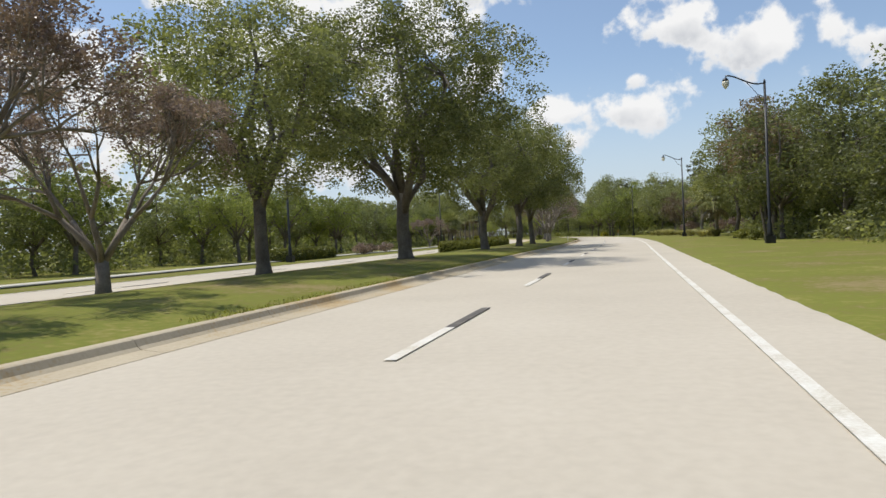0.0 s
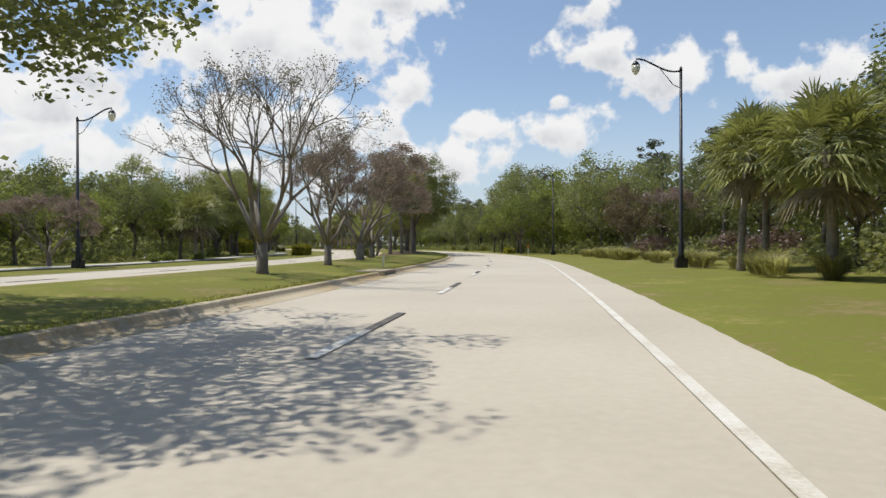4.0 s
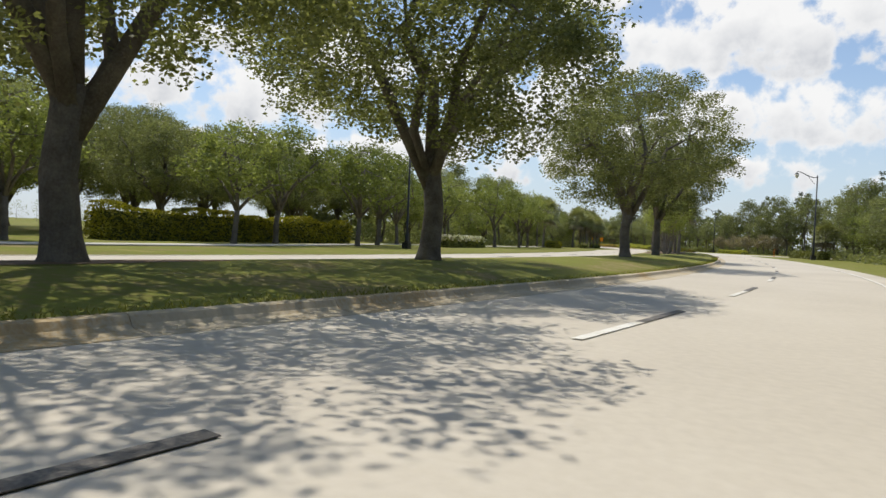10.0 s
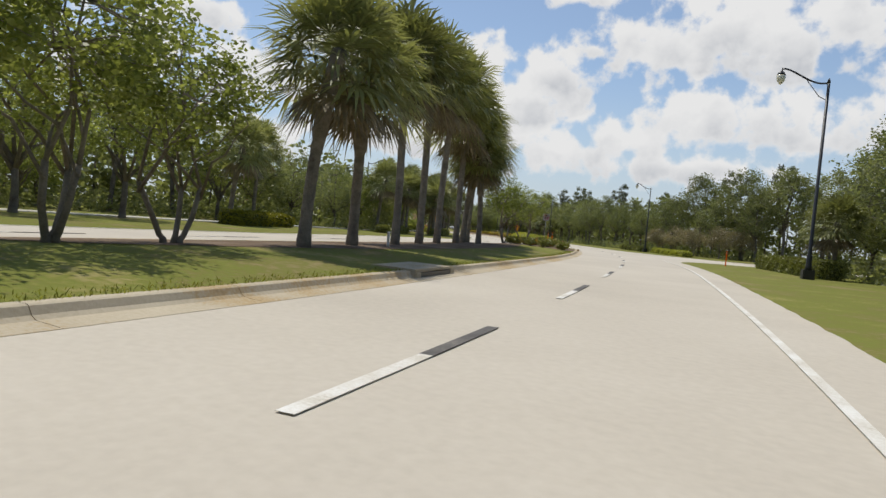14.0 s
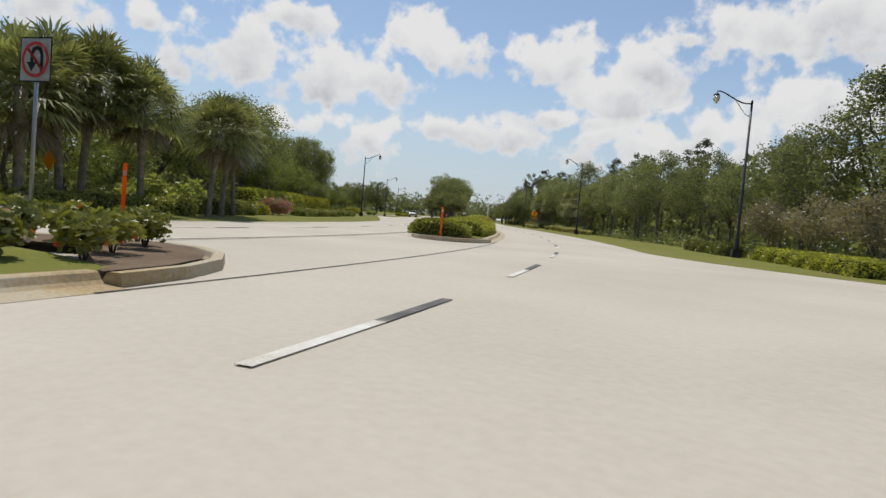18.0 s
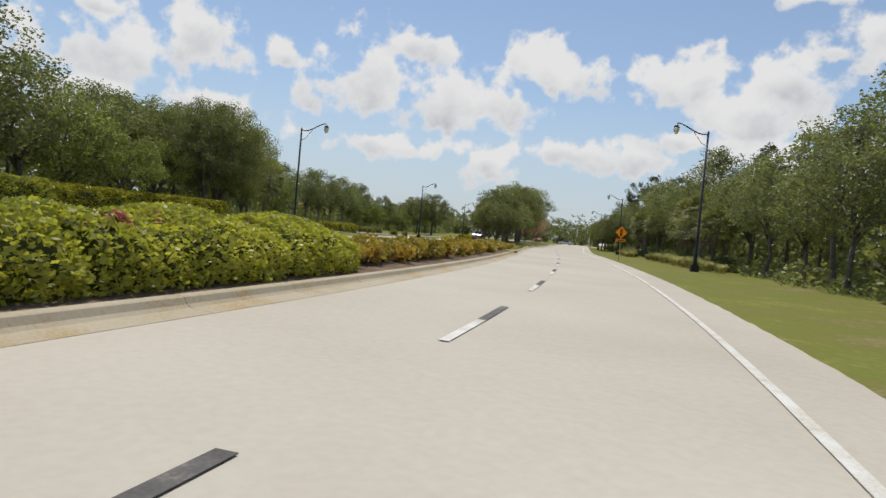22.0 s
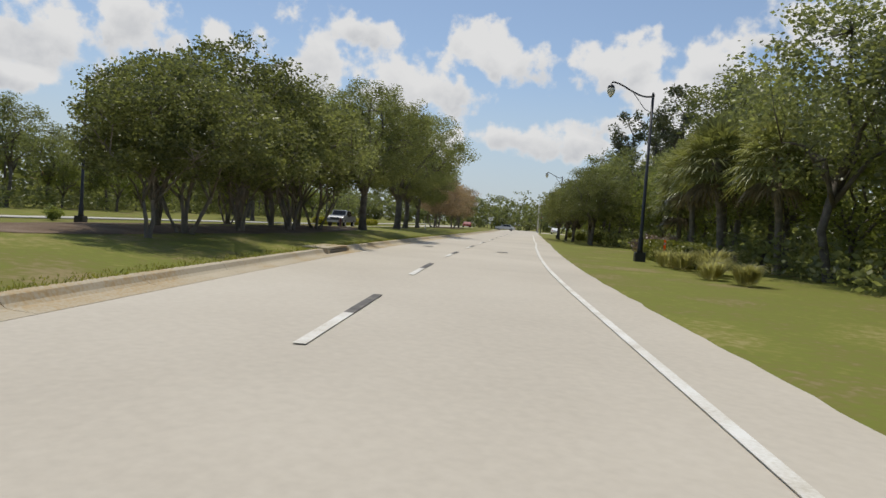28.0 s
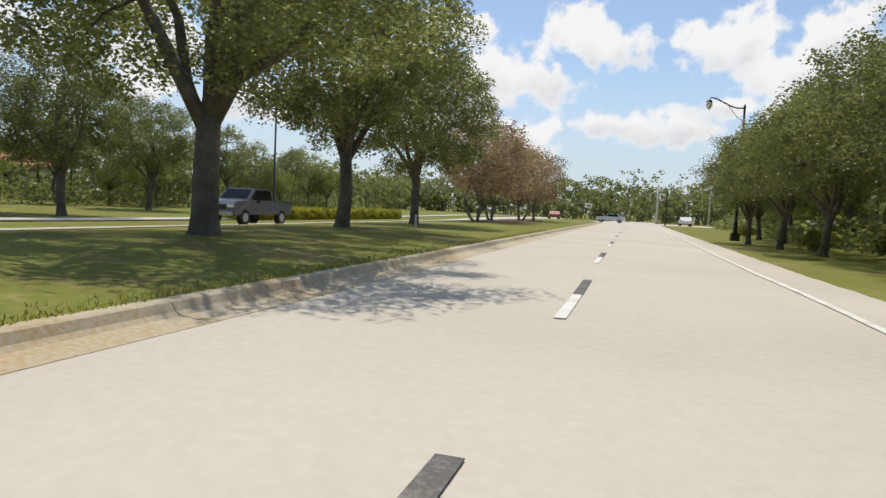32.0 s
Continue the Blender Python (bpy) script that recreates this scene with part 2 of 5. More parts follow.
PALM_LEAF = leafy("palm_fronds", (0.144, 0.147, 0.0575), (0.256, 0.263, 0.1), (0.413, 0.413, 0.188), 0.3)
DRY_FROND = leafy("dry_fronds", (0.12, 0.09, 0.05), (0.20, 0.155, 0.09), (0.30, 0.24, 0.15), 0.25)
BLADE_LEAF = leafy("grass_blades", (0.20, 0.19, 0.05), (0.26, 0.262, 0.055), (0.36, 0.33, 0.10), 0.6)
BUD_LEAF = leafy("pale_buds", (0.16, 0.13, 0.10), (0.24, 0.20, 0.16), (0.33, 0.28, 0.22), 0.3)
RUST_LEAF = leafy("rusty_leaves", (0.23, 0.155, 0.115), (0.35, 0.245, 0.185), (0.48, 0.35, 0.28), 0.5)
YELLOW_LEAF = leafy("yellow_leaves", (0.19, 0.18, 0.018), (0.34, 0.31, 0.026), (0.5, 0.45, 0.045), 0.35)
HEDGE_LEAF = leafy("hedge_leaves", (0.13, 0.135, 0.034), (0.24, 0.245, 0.055), (0.36, 0.355, 0.09), 0.3)
CROTON_LEAF = leafy("croton_leaves", (0.221, 0.182, 0.0325), (0.442, 0.351, 0.0585), (0.676, 0.468, 0.091), 0.3, 0.6)
TUFT_LEAF = leafy("tuft_grass", (0.275, 0.256, 0.138), (0.425, 0.394, 0.231), (0.625, 0.581, 0.4), 0.6)
RED_PETAL = leafy("red_petals", (0.45, 0.05, 0.03), (0.65, 0.11, 0.05), (0.75, 0.22, 0.08), 0.3)
PINK_PETAL = leafy("pink_petals", (0.55, 0.05, 0.14), (0.70, 0.10, 0.22), (0.78, 0.25, 0.33), 0.3)
WHITE_PETAL = leafy("white_petals", (0.55, 0.5, 0.42), (0.7, 0.66, 0.56), (0.8, 0.78, 0.7), 0.3)
MAUVE_LEAF = leafy("mauve_leaves", (0.15, 0.10, 0.09), (0.27, 0.19, 0.17), (0.40, 0.30, 0.28), 0.3)
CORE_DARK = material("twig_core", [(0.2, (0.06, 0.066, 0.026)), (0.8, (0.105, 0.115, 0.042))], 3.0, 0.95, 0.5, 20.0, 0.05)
POLE = material("black_painted_iron", [(0.2, (0.012, 0.012, 0.013)), (0.8, (0.03, 0.03, 0.032))], 3.0, 0.45, 0.05, 40.0, 0.5)
GALV = material("galvanised_steel", [(0.2, (0.30, 0.31, 0.31)), (0.8, (0.45, 0.46, 0.46))], 3.0, 0.45, 0.05, 40.0, 0.5, 0.7)
LAMP_GLASS = material("frosted_globe", [(0.2, (0.68, 0.62, 0.45)), (0.8, (0.8, 0.75, 0.6))], 4.0, 0.25, 0.0, 30.0, 0.5)
SIGN_YELLOW = material("sign_yellow", [(0.2, (0.80, 0.36, 0.01)), (0.8, (0.88, 0.43, 0.02))], 2.0, 0.4, 0.0, 30.0, 0.5)
SIGN_WHITE = material("sign_white", [(0.2, (0.72, 0.72, 0.7)), (0.8, (0.82, 0.82, 0.8))], 2.0, 0.4, 0.0, 30.0, 0.5)
SIGN_BLACK = material("sign_black", [(0.2, (0.012, 0.012, 0.012)), (0.8, (0.02, 0.02, 0.02))], 2.0, 0.4, 0.0, 30.0, 0.5)
SIGN_RED = material("sign_red", [(0.2, (0.5, 0.02, 0.02)), (0.8, (0.6, 0.03, 0.03))], 2.0, 0.4, 0.0, 30.0, 0.5)
SIGN_GREEN = material("signal_green", [(0.2, (0.02, 0.22, 0.06)), (0.8, (0.03, 0.28, 0.08))], 2.0, 0.4, 0.0, 30.0, 0.5)
ORANGE = material("orange_plastic", [(0.2, (0.75, 0.17, 0.01)), (0.8, (0.85, 0.24, 0.02))], 2.0, 0.5, 0.0, 30.0, 0.4)
RUBBER = material("tyre_rubber", [(0.2, (0.015, 0.015, 0.015)), (0.8, (0.03, 0.03, 0.03))], 3.0, 0.8, 0.1, 40.0, 0.3)
GLASS = material("tinted_glass", [(0.2, (0.015, 0.02, 0.022)), (0.8, (0.03, 0.035, 0.04))], 1.0, 0.06, 0.0, 30.0, 0.6)
STUCCO = material("cream_stucco", [(0.2, (0.55, 0.47, 0.36)), (0.8, (0.66, 0.58, 0.46))], 0.8, 0.9, 0.3, 30.0, 0.2)
TAN_LEAF = leafy("tan_leaves", (0.17, 0.135, 0.085), (0.27, 0.225, 0.14), (0.38, 0.32, 0.21), 0.4)
BROWN_LEAF = leafy("brown_leaves", (0.119, 0.084, 0.049), (0.224, 0.161, 0.098), (0.35, 0.266, 0.168), 0.3)
ROOF_TILE = material("terracotta_tile", [(0.2, (0.30, 0.10, 0.05)), (0.8, (0.48, 0.19, 0.10))], 2.0, 0.85, 0.4, 20.0, 0.2, island=0.3)


def paint(name, c):
    return material(name, [(0.2, tuple(v * 0.92 for v in c)), (0.8, c)], 1.0, 0.28, 0.0, 40.0, 0.6, 0.15)


# ---- mesh helpers ----


def mesh_of(name, verts, faces, mats, idx=None, smooth=False):
    me = bpy.data.meshes.new(name)
    me.from_pydata([tuple(v) for v in verts], [], [tuple(f) for f in faces])
    for m in mats:
        me.materials.append(m)
    if idx is not None:
        me.polygons.foreach_set("material_index", np.asarray(idx, dtype=np.int32))
    if smooth:
        me.polygons.foreach_set("use_smooth", np.ones(len(me.polygons), dtype=bool))
    me.update()
    return me


def child(name, me, parent, label=""):
    ob = new(name, me)
    ob.parent = parent
    if label:
        ob["label"] = label
    return ob


def part(name, bm, mat, parent, label=""):
    me = bpy.data.meshes.new(name)
    bm.to_mesh(me)
    bm.free()
    me.materials.append(mat)
    return child(name, me, parent, label)


def box_bm(cx, cy, cz, sx, sy, sz, bevel=0.0, rz=0.0):
    bm = bmesh.new()
    bmesh.ops.create_cube(bm, size=1.0, matrix=Matrix.Translation((cx, cy, cz)) @ Matrix.Rotation(rz, 4, "Z") @ Matrix.Diagonal((sx, sy, sz, 1)))
    if bevel:
        bmesh.ops.bevel(bm, geom=bm.edges[:], offset=bevel, segments=2, affect="EDGES")
    return bm


def tube(points, radii, sides, verts, faces):
    """Adds a tapered tube along points to verts and faces."""
    pts = [np.asarray(p, float) for p in points]
    base = len(verts)
    n = len(pts)
    for i in range(n):
        d = pts[min(i + 1, n - 1)] - pts[max(i - 1, 0)]
        d = d / (np.linalg.norm(d) + 1e-9)
        ref = np.array((1.0, 0, 0)) if abs(d[2]) > 0.9 else np.array((0, 0, 1.0))
        a = np.cross(d, ref)
        a /= np.linalg.norm(a)
        b = np.cross(d, a)
        for k in range(sides):
            t = 2 * math.pi * k / sides
            verts.append(pts[i] + radii[i] * (math.cos(t) * a + math.sin(t) * b))
    for i in range(n - 1):
        for k in range(sides):
            k2 = (k + 1) % sides
            faces.append((base + i * sides + k, base + i * sides + k2, base + (i + 1) * sides + k2, base + (i + 1) * sides + k))
    faces.append(tuple(base + (n - 1) * sides + k for k in range(sides)))
    faces.append(tuple(base + k for k in reversed(range(sides))))


def leaf_cards(centres, spread, per, size, rng, flat=0.35, long=1.7):
    """Small leaf rhombs strewn round clump centres. Returns verts and faces as arrays."""
    n = len(centres) * per
    c = np.repeat(np.asarray(centres, float), per, axis=0)
    sp = np.repeat(np.asarray(spread, float), per)[:, None]
    d = rng.normal(size=(n, 3))
    d /= np.linalg.norm(d, axis=1)[:, None] + 1e-9
    r = rng.random((n, 1)) ** 0.45
    c = c + d * r * sp * np.array((1.0, 1.0, 0.72))
    a = rng.normal(size=(n, 3))
    a[:, 2] *= flat
    a /= np.linalg.norm(a, axis=1)[:, None]
    b = np.cross(a, rng.normal(size=(n, 3)) * np.array((1, 1, 0.5)) + d * 0.3)
    b /= np.linalg.norm(b, axis=1)[:, None] + 1e-9
    s = size * (0.6 + 0.8 * rng.random((n, 1)))
    v = np.empty((n, 4, 3))
    v[:, 0], v[:, 2] = c - a * s * long * 0.5, c + a * s * long * 0.5
    v[:, 1], v[:, 3] = c + b * s * 0.5 - a * s * 0.1, c - b * s * 0.5 - a * s * 0.1
    f = np.arange(n * 4).reshape(n, 4)
    return v.reshape(-1, 3), f


def fast_mesh(name, v, f, mats, idx=None):
    """A mesh from arrays of vertices and quads."""
    me = bpy.data.meshes.new(name)
    v = np.ascontiguousarray(v, dtype=np.float32)
    f = np.ascontiguousarray(f, dtype=np.int32)
    me.vertices.add(len(v))
    me.vertices.foreach_set("co", v.ravel())
    me.loops.add(f.size)
    me.loops.foreach_set("vertex_index", f.ravel())
    me.polygons.add(len(f))
    me.polygons.foreach_set("loop_start", np.arange(len(f), dtype=np.int32) * f.shape[1])
    for m in mats:
        me.materials.append(m)
    if idx is not None:
        me.polygons.foreach_set("material_index", np.asarray(idx, dtype=np.int32))
    me.update(calc_edges=True)
    return me


# ---- the road's line: the painted lane line, every 20 m ----
LINE0 = -20.0
LINE = [(-8.24, -18.38), (-2.32, 0.71), (3.37, 19.92), (9.01, 38.94), (14.65, 57.90), (19.90, 77.44), (24.60, 97.13), (27.85, 116.56), (29.46, 136.15), (29.81, 156.04), (28.39, 175.88), (25.53, 195.66), (21.63, 215.62), (16.99, 235.38), (10.75, 254.62), (2.48, 273.42), (-7.88, 290.86), (-19.18, 306.94), (-31.46, 322.65), (-44.23, 338.27), (-56.76, 353.37), (-68.75, 369.04), (-80.69, 385.10), (-93.67, 400.32)]
LINE = [Vector(p) for p in LINE]


def line_at(u):
    k = (u - LINE0) / 20.0
    i = min(max(int(math.floor(k)), 1), len(LINE) - 3)
    f = k - i
    if f > 1.0:                                    # straight on past the last bend
        a, b = LINE[len(LINE) - 2], LINE[len(LINE) - 3]
        d = (a - b).normalized()
        return a + d * (u - (LINE0 + 20.0 * (len(LINE) - 2)))
    if f < -1.0:
        a, b = LINE[1], LINE[2]
        return a + (a - b).normalized() * (LINE0 + 20.0 - u)
    p0, p1, p2, p3 = LINE[i - 1], LINE[i], LINE[i + 1], LINE[i + 2]
    return 0.5 * ((2 * p1) + (p2 - p0) * f + (2 * p0 - 5 * p1 + 4 * p2 - p3) * f ** 2 + (3 * p1 - p0 - 3 * p2 + p3) * f ** 3)


def along(u):
    d = (line_at(u + 1.5) - line_at(u - 1.5)).normalized()
    return d


def at(u, o, z=0.0):
    """The place o metres right of the lane line, u metres along it."""
    p, d = line_at(u), along(u)
    return Vector((p.x + d.y * o, p.y - d.x * o, z))


def heading(u):
    d = along(u)
    return math.degrees(math.atan2(-d.x, d.y))


def ramp_of(pairs, u):
    us, vs = zip(*pairs)
    return float(np.interp(u, us, vs))


KERB_O = -3.45                                     # face of the median kerb
EDGE_O = 3.65                                      # white edge line
PAVE_O = 4.9                                       # right edge of the concrete
MEDIAN_FAR = [(-80, -11.4), (226, -11.6), (240, -12.2), (252, -10.8), (266, -8.3), (318, -8.3), (345, -11.2), (370, -13.8), (420, -13.4), (700, -12.6)]
ISLAND_FAR = [(282, -6.8), (306, -6.9), (322, -7.8), (345, -11.2), (370, -13.8), (420, -13.4), (700, -12.6)]
OPP_W = 7.0


def far_o(u):
    return ramp_of(MEDIAN_FAR, u)


def dip(u):
    """How far the opposite road falls towards its outer side."""
    return ramp_of([(365, 0), (395, 0.32), (470, 0.32), (500, 0)], u)


def strip(name, u0, u1, step, offsets, mat, label="", kind="structure", skip=()):
    """A sheet along the road. offsets(u) gives a list of (o, z) across it."""
    verts, faces = [], []
    us = np.arange(u0, u1 + step * 0.5, step)
    w = None
    for u in us:
        row = offsets(u)
        w = len(row)
        verts += [at(u, o, z) for o, z in row]
    for i in range(len(us) - 1):
        for k in range(w - 1):
            faces.append((i * w + k, i * w + k + 1, (i + 1) * w + k + 1, (i + 1) * w + k))
    me = mesh_of(name, verts, faces, [mat], smooth=True)
    ob = new(name, me)
    return tagged(ob, label, name.replace("_", " "), kind=kind)


# ---- ground, roads, lawns ----
gv, gf = [], []
for i, r in enumerate((0, 60, 200, 700, 2000, 4500)):
    for k in range(48):
        t = 2 * math.pi * k / 48
        gv.append((-10 + r * math.cos(t), 200 + r * math.sin(t), -0.5))
for i in range(5):
    for k in range(48):
        k2 = (k + 1) % 48
        gf.append((i * 48 + k, (i + 1) * 48 + k, (i + 1) * 48 + k2, i * 48 + k2))
ground = new("ground", mesh_of("ground", gv, gf, [GRASS]))
tagged(ground, "wide flat ground of short grass reaching the horizon", "ground", kind="structure")

strip("road", -90, 560, 2.0, lambda u: [(KERB_O, -0.012), (PAVE_O, -0.016)], CONCRETE_ROAD, "pale concrete carriageway, worn and slightly stained")
strip("opposite_road", -90, 560, 2.0, lambda u: [(far_o(u) - OPP_W, -0.012 - dip(u)), (far_o(u), -0.012)], CONCRETE_ROAD, "pale concrete carriageway beyond the median")


OPEN_A, OPEN_B = 259.5, 284.0                      # the gap in the median, and its straight ends


def med_o(u):
    return far_o(u) if u < OPEN_A + 8 else ramp_of(ISLAND_FAR, u)


MOUND = [(0, 0.2), (100, 0.22), (130, 0.32), (180, 0.28), (215, 0.2), (250, 0.2), (355, 0.2), (378, 0.42), (400, 0.36), (418, 0.16), (440, 0.12), (480, 0.15)]


def median_rows(u):
    f = med_o(u)
    w = KERB_O - 0.32 - (f + 0.3)
    m = ramp_of(MOUND, u) * min(1.0, w / 7.0)
    return [(f + 0.25, 0.13), (f + 0.3 + w * 0.2, 0.13 + m * 0.7), (f + 0.3 + w * 0.5, 0.13 + m), (f + 0.3 + w * 0.8, 0.13 + m * 0.6), (KERB_O - 0.25, 0.135)]


def lawn_z(u, o):
    """Height of the lawn at that place."""
    if med_o(u) < o < KERB_O:
        row = median_rows(u)
        return float(np.interp(o, [r[0] for r in row], [r[1] for r in row]))
    if o > PAVE_O:
        return float(np.interp(o, [PAVE_O, PAVE_O + 2.5, PAVE_O + 6, PAVE_O + 14, 60], [0.0, 0.02, 0.03, 0.1, 0.2]))
    return float(np.interp(o, [far_o(u) - OPP_W - 70, far_o(u) - OPP_W - 14, far_o(u) - OPP_W - 6, far_o(u) - OPP_W], [0.4, 0.10, 0.03, 0.0])) - dip(u) * min(1.0, max(0.0, (far_o(u) - o) / OPP_W))


strip("median_lawn", -90, OPEN_A, 2.0, median_rows, GRASS, "kerbed grass median with mounded turf")
strip("median_lawn", OPEN_B, 500, 2.0, median_rows, GRASS, "kerbed grass median with mounded turf")
strip("median_crossing", 238, 352, 2.0, lambda u: [(far_o(u) - 0.2, -0.02), (KERB_O + 0.2, -0.02)], CONCRETE_ROAD, "pale concrete of the turning gap in the median")


def ragged(u):
    return 0.04 * noise.noise((u * 0.9, 3.1, 0.0)) + 0.05 * noise.noise((u * 2.3, 7.7, 0.0))


SIDE_A, SIDE_B = 261.0, 277.0                      # the mouth of the side street on the right


def pave(u):
    """Right edge of the concrete, rounded into the side street."""
    if 251 < u <= SIDE_A:
        return PAVE_O + 10.2 - math.sqrt(10.2 ** 2 - (u - 251) ** 2)
    if SIDE_B <= u < 291:
        return PAVE_O + 14.2 - math.sqrt(14.2 ** 2 - (291 - u) ** 2)
    return PAVE_O


def verge_rows(u):
    p = pave(u) + ragged(u)
    return [(p - 0.08, -0.02), (p, 0.012), (p + 2.5, 0.015), (p + 6, 0.03), (p + 14, 0.10), (60, 0.2), (74, -0.55)]


strip("right_verge", -30, SIDE_A, 0.5, verge_rows, GRASS, "mown grass verge")
strip("right_verge", SIDE_B, 505, 0.5, verge_rows, GRASS, "mown grass verge beyond the side street")
strip("side_street", 246, 294, 4.0, lambda u: [(PAVE_O - 0.3, -0.020), (48, -0.020)], CONCRETE_ROAD, "pale concrete side street joining the road")
strip("junction_ground", 524.5, 620, 5.0, lambda u: [(-120, -0.035), (120, -0.035)], GRASS, "short grass beyond the junction")
strip("left_verge", -90, 560, 2.0, lambda u: [(far_o(u) - OPP_W - 90, -0.55), (far_o(u) - OPP_W - 70, 0.4 - dip(u)), (far_o(u) - OPP_W - 14, 0.10 - dip(u)), (far_o(u) - OPP_W - 6, 0.03 - dip(u)), (far_o(u) - OPP_W, 0.006 - dip(u)), (far_o(u) - OPP_W + 0.06, -0.02 - dip(u))], GRASS, "mown grass verge of the opposite road")


def walk_o(u):
    return ramp_of([(-90, -21), (60, -22), (110, -23), (140, -24.5), (165, -27), (190, -31.5), (215, -29), (240, -27.5), (262, -24.5), (290, -24), (320, -22.6), (350, -23), (400, -25.5), (430, -24), (560, -24)], u) + 0.5 * math.sin(u / 11.0)


strip("footpath", -90, 560, 2.0, lambda u: [(walk_o(u) - 1.6, 0.10 - dip(u)), (walk_o(u) - 1.6, 0.115 - dip(u)), (walk_o(u), 0.105 - dip(u)), (walk_o(u), 0.06 - dip(u))], WALK, "narrow winding concrete footpath across the grass")

# ---- plants ----


def empty(name, m, label, category, group="", kind=""):
    ob = new(name)
    ob.empty_display_size = 0.3
    ob.matrix_basis = m
    return tagged(ob, label, category, group, kind)


def place(u, o, z=0.0, turn=0.0, scale=1.0):
    p = at(u, o, z)
    return Matrix.LocRotScale(p, Euler((0, 0, radians(heading(u) + turn))), Vector((scale, scale, scale)))


def limb_path(a, b, sag, rng, n=4):
    a, b = np.asarray(a, float), np.asarray(b, float)
    out = []
    for i in range(n + 1):
        t = i / n
        p = a * (1 - t) + b * t + np.array((0, 0, sag * math.sin(math.pi * t)))
        if 0 < i < n:
            p = p + rng.normal(size=3) * 0.05 * np.linalg.norm(b - a)
        out.append(p)
    return out


def broad_tree(seed, height, fork, crown_r, crown_low, clumps, per, leaf, bark, mat, trunk_r=0.2, stems=1, spread=0.9, top_bias=0.0, limbs=False, steep=0.5):
    """A tapered trunk with limbs, and a crown of many small leaves. Returns the meshes of trunk, crown and limbs."""
    rng = np.random.default_rng(seed)
    verts, faces, boughs = [], [], []
    tv, tf = [], []
    ch = height - crown_low
    cent = []
    lobes = rng.normal(size=(7, 3))
    lobes /= np.linalg.norm(lobes, axis=1)[:, None]
    lob_r = 0.75 + 0.45 * rng.random(7)
    while len(cent) < clumps:
        d = rng.normal(size=3)
        d /= np.linalg.norm(d)
        k = np.argmax(lobes @ d)
        r = (0.38 + 0.62 * rng.random() ** 0.55) * (0.72 + 0.28 * lob_r[k] * max(0.0, float(lobes[k] @ d)) ** 2)
        p = np.array((d[0] * crown_r * r, d[1] * crown_r * r, crown_low + ch * (0.5 + 0.5 * d[2] * r)))
        if d[2] < 0:
            p[2] += 0.12 * ch * (1 - math.hypot(d[0], d[1])) + top_bias * rng.random()
        cent.append(p)
    cent = np.array(cent)
    mains = []
    for s in range(stems):
        lean = rng.normal(size=2) * (0.04 if stems == 1 else 0.21)
        foot = np.array((*(lean * (0.0 if stems == 1 else 0.6)), 0.0))
        top = np.array((lean[0] * fork + foot[0], lean[1] * fork + foot[1], fork))
        mid = (foot + top) / 2 + rng.normal(size=3) * 0.04 * fork
        tr = trunk_r / math.sqrt(stems)
        flare = foot - np.array((0, 0, 0.15))
        tube([flare, foot + np.array((0, 0, 0.12)), foot * 0.7 + mid * 0.3, mid, top], [tr * 1.55, tr * 1.18, tr, tr * 0.92, tr * 0.85], 9, verts, faces)
        nl = max(3, int(6 / stems) + 1)
        for j in range(nl):
            ang = 2 * math.pi * (j + 0.6 * rng.random()) / nl + s
            rad = crown_r * (steep + 0.28 * rng.random()) if j else 0.1
            hz = crown_low + ch * (0.22 + 0.36 * rng.random() + 0.5 * (0.5 - steep)) if j else crown_low + ch * 0.8
            tip = np.array((math.cos(ang) * rad, math.sin(ang) * rad, hz))
            path = limb_path(top - np.array((0, 0, 0.3 * rng.random() * fork)) if j else top, tip, 0.05 * height, rng)
            r0 = tr * (0.55 + 0.15 * rng.random())
            if limbs:
                bv, bf = [], []
                tube(path, [r0 * (1 - 0.17 * i) for i in range(5)], 7, bv, bf)
                boughs.append(mesh_of("limb", bv, bf, [bark], smooth=True))
            else:
                tube(path, [r0 * (1 - 0.17 * i) for i in range(5)], 5, verts, faces)
            mains.append((path, r0))
    ends = np.array([m[0][k] for m in mains for k in (2, 3, 4)])
    for c in cent[:: max(1, len(cent) // 46)]:
        i = int(np.argmin(np.linalg.norm(ends - c, axis=1)))
        tube(limb_path(ends[i], c, 0.1, rng, 2), [trunk_r * 0.16, trunk_r * 0.10, trunk_r * 0.04], 4, tv, tf)
    lv, lf = leaf_cards(cent, (0.55 + 0.55 * rng.random(len(cent))) * spread, per, leaf, rng)
    idx = np.concatenate([np.zeros(len(lf), int), np.ones(len(tf), int)])
    crown = fast_mesh("crown", np.concatenate([lv, np.array(tv)]), np.concatenate([lf, np.array(tf) + len(lv)]), [mat, bark], idx)
    return mesh_of("trunk", verts, faces, [bark], smooth=True), crown, boughs


def tree_thing(name, meshes, label, category, group, m):
    root = empty(name, m, label, category, group)
    child("trunk", meshes[0], root)
    child("crown", meshes[1], root)
    for me in meshes[2] if len(meshes) > 2 else ():
        child("limb", me, root)
    return root


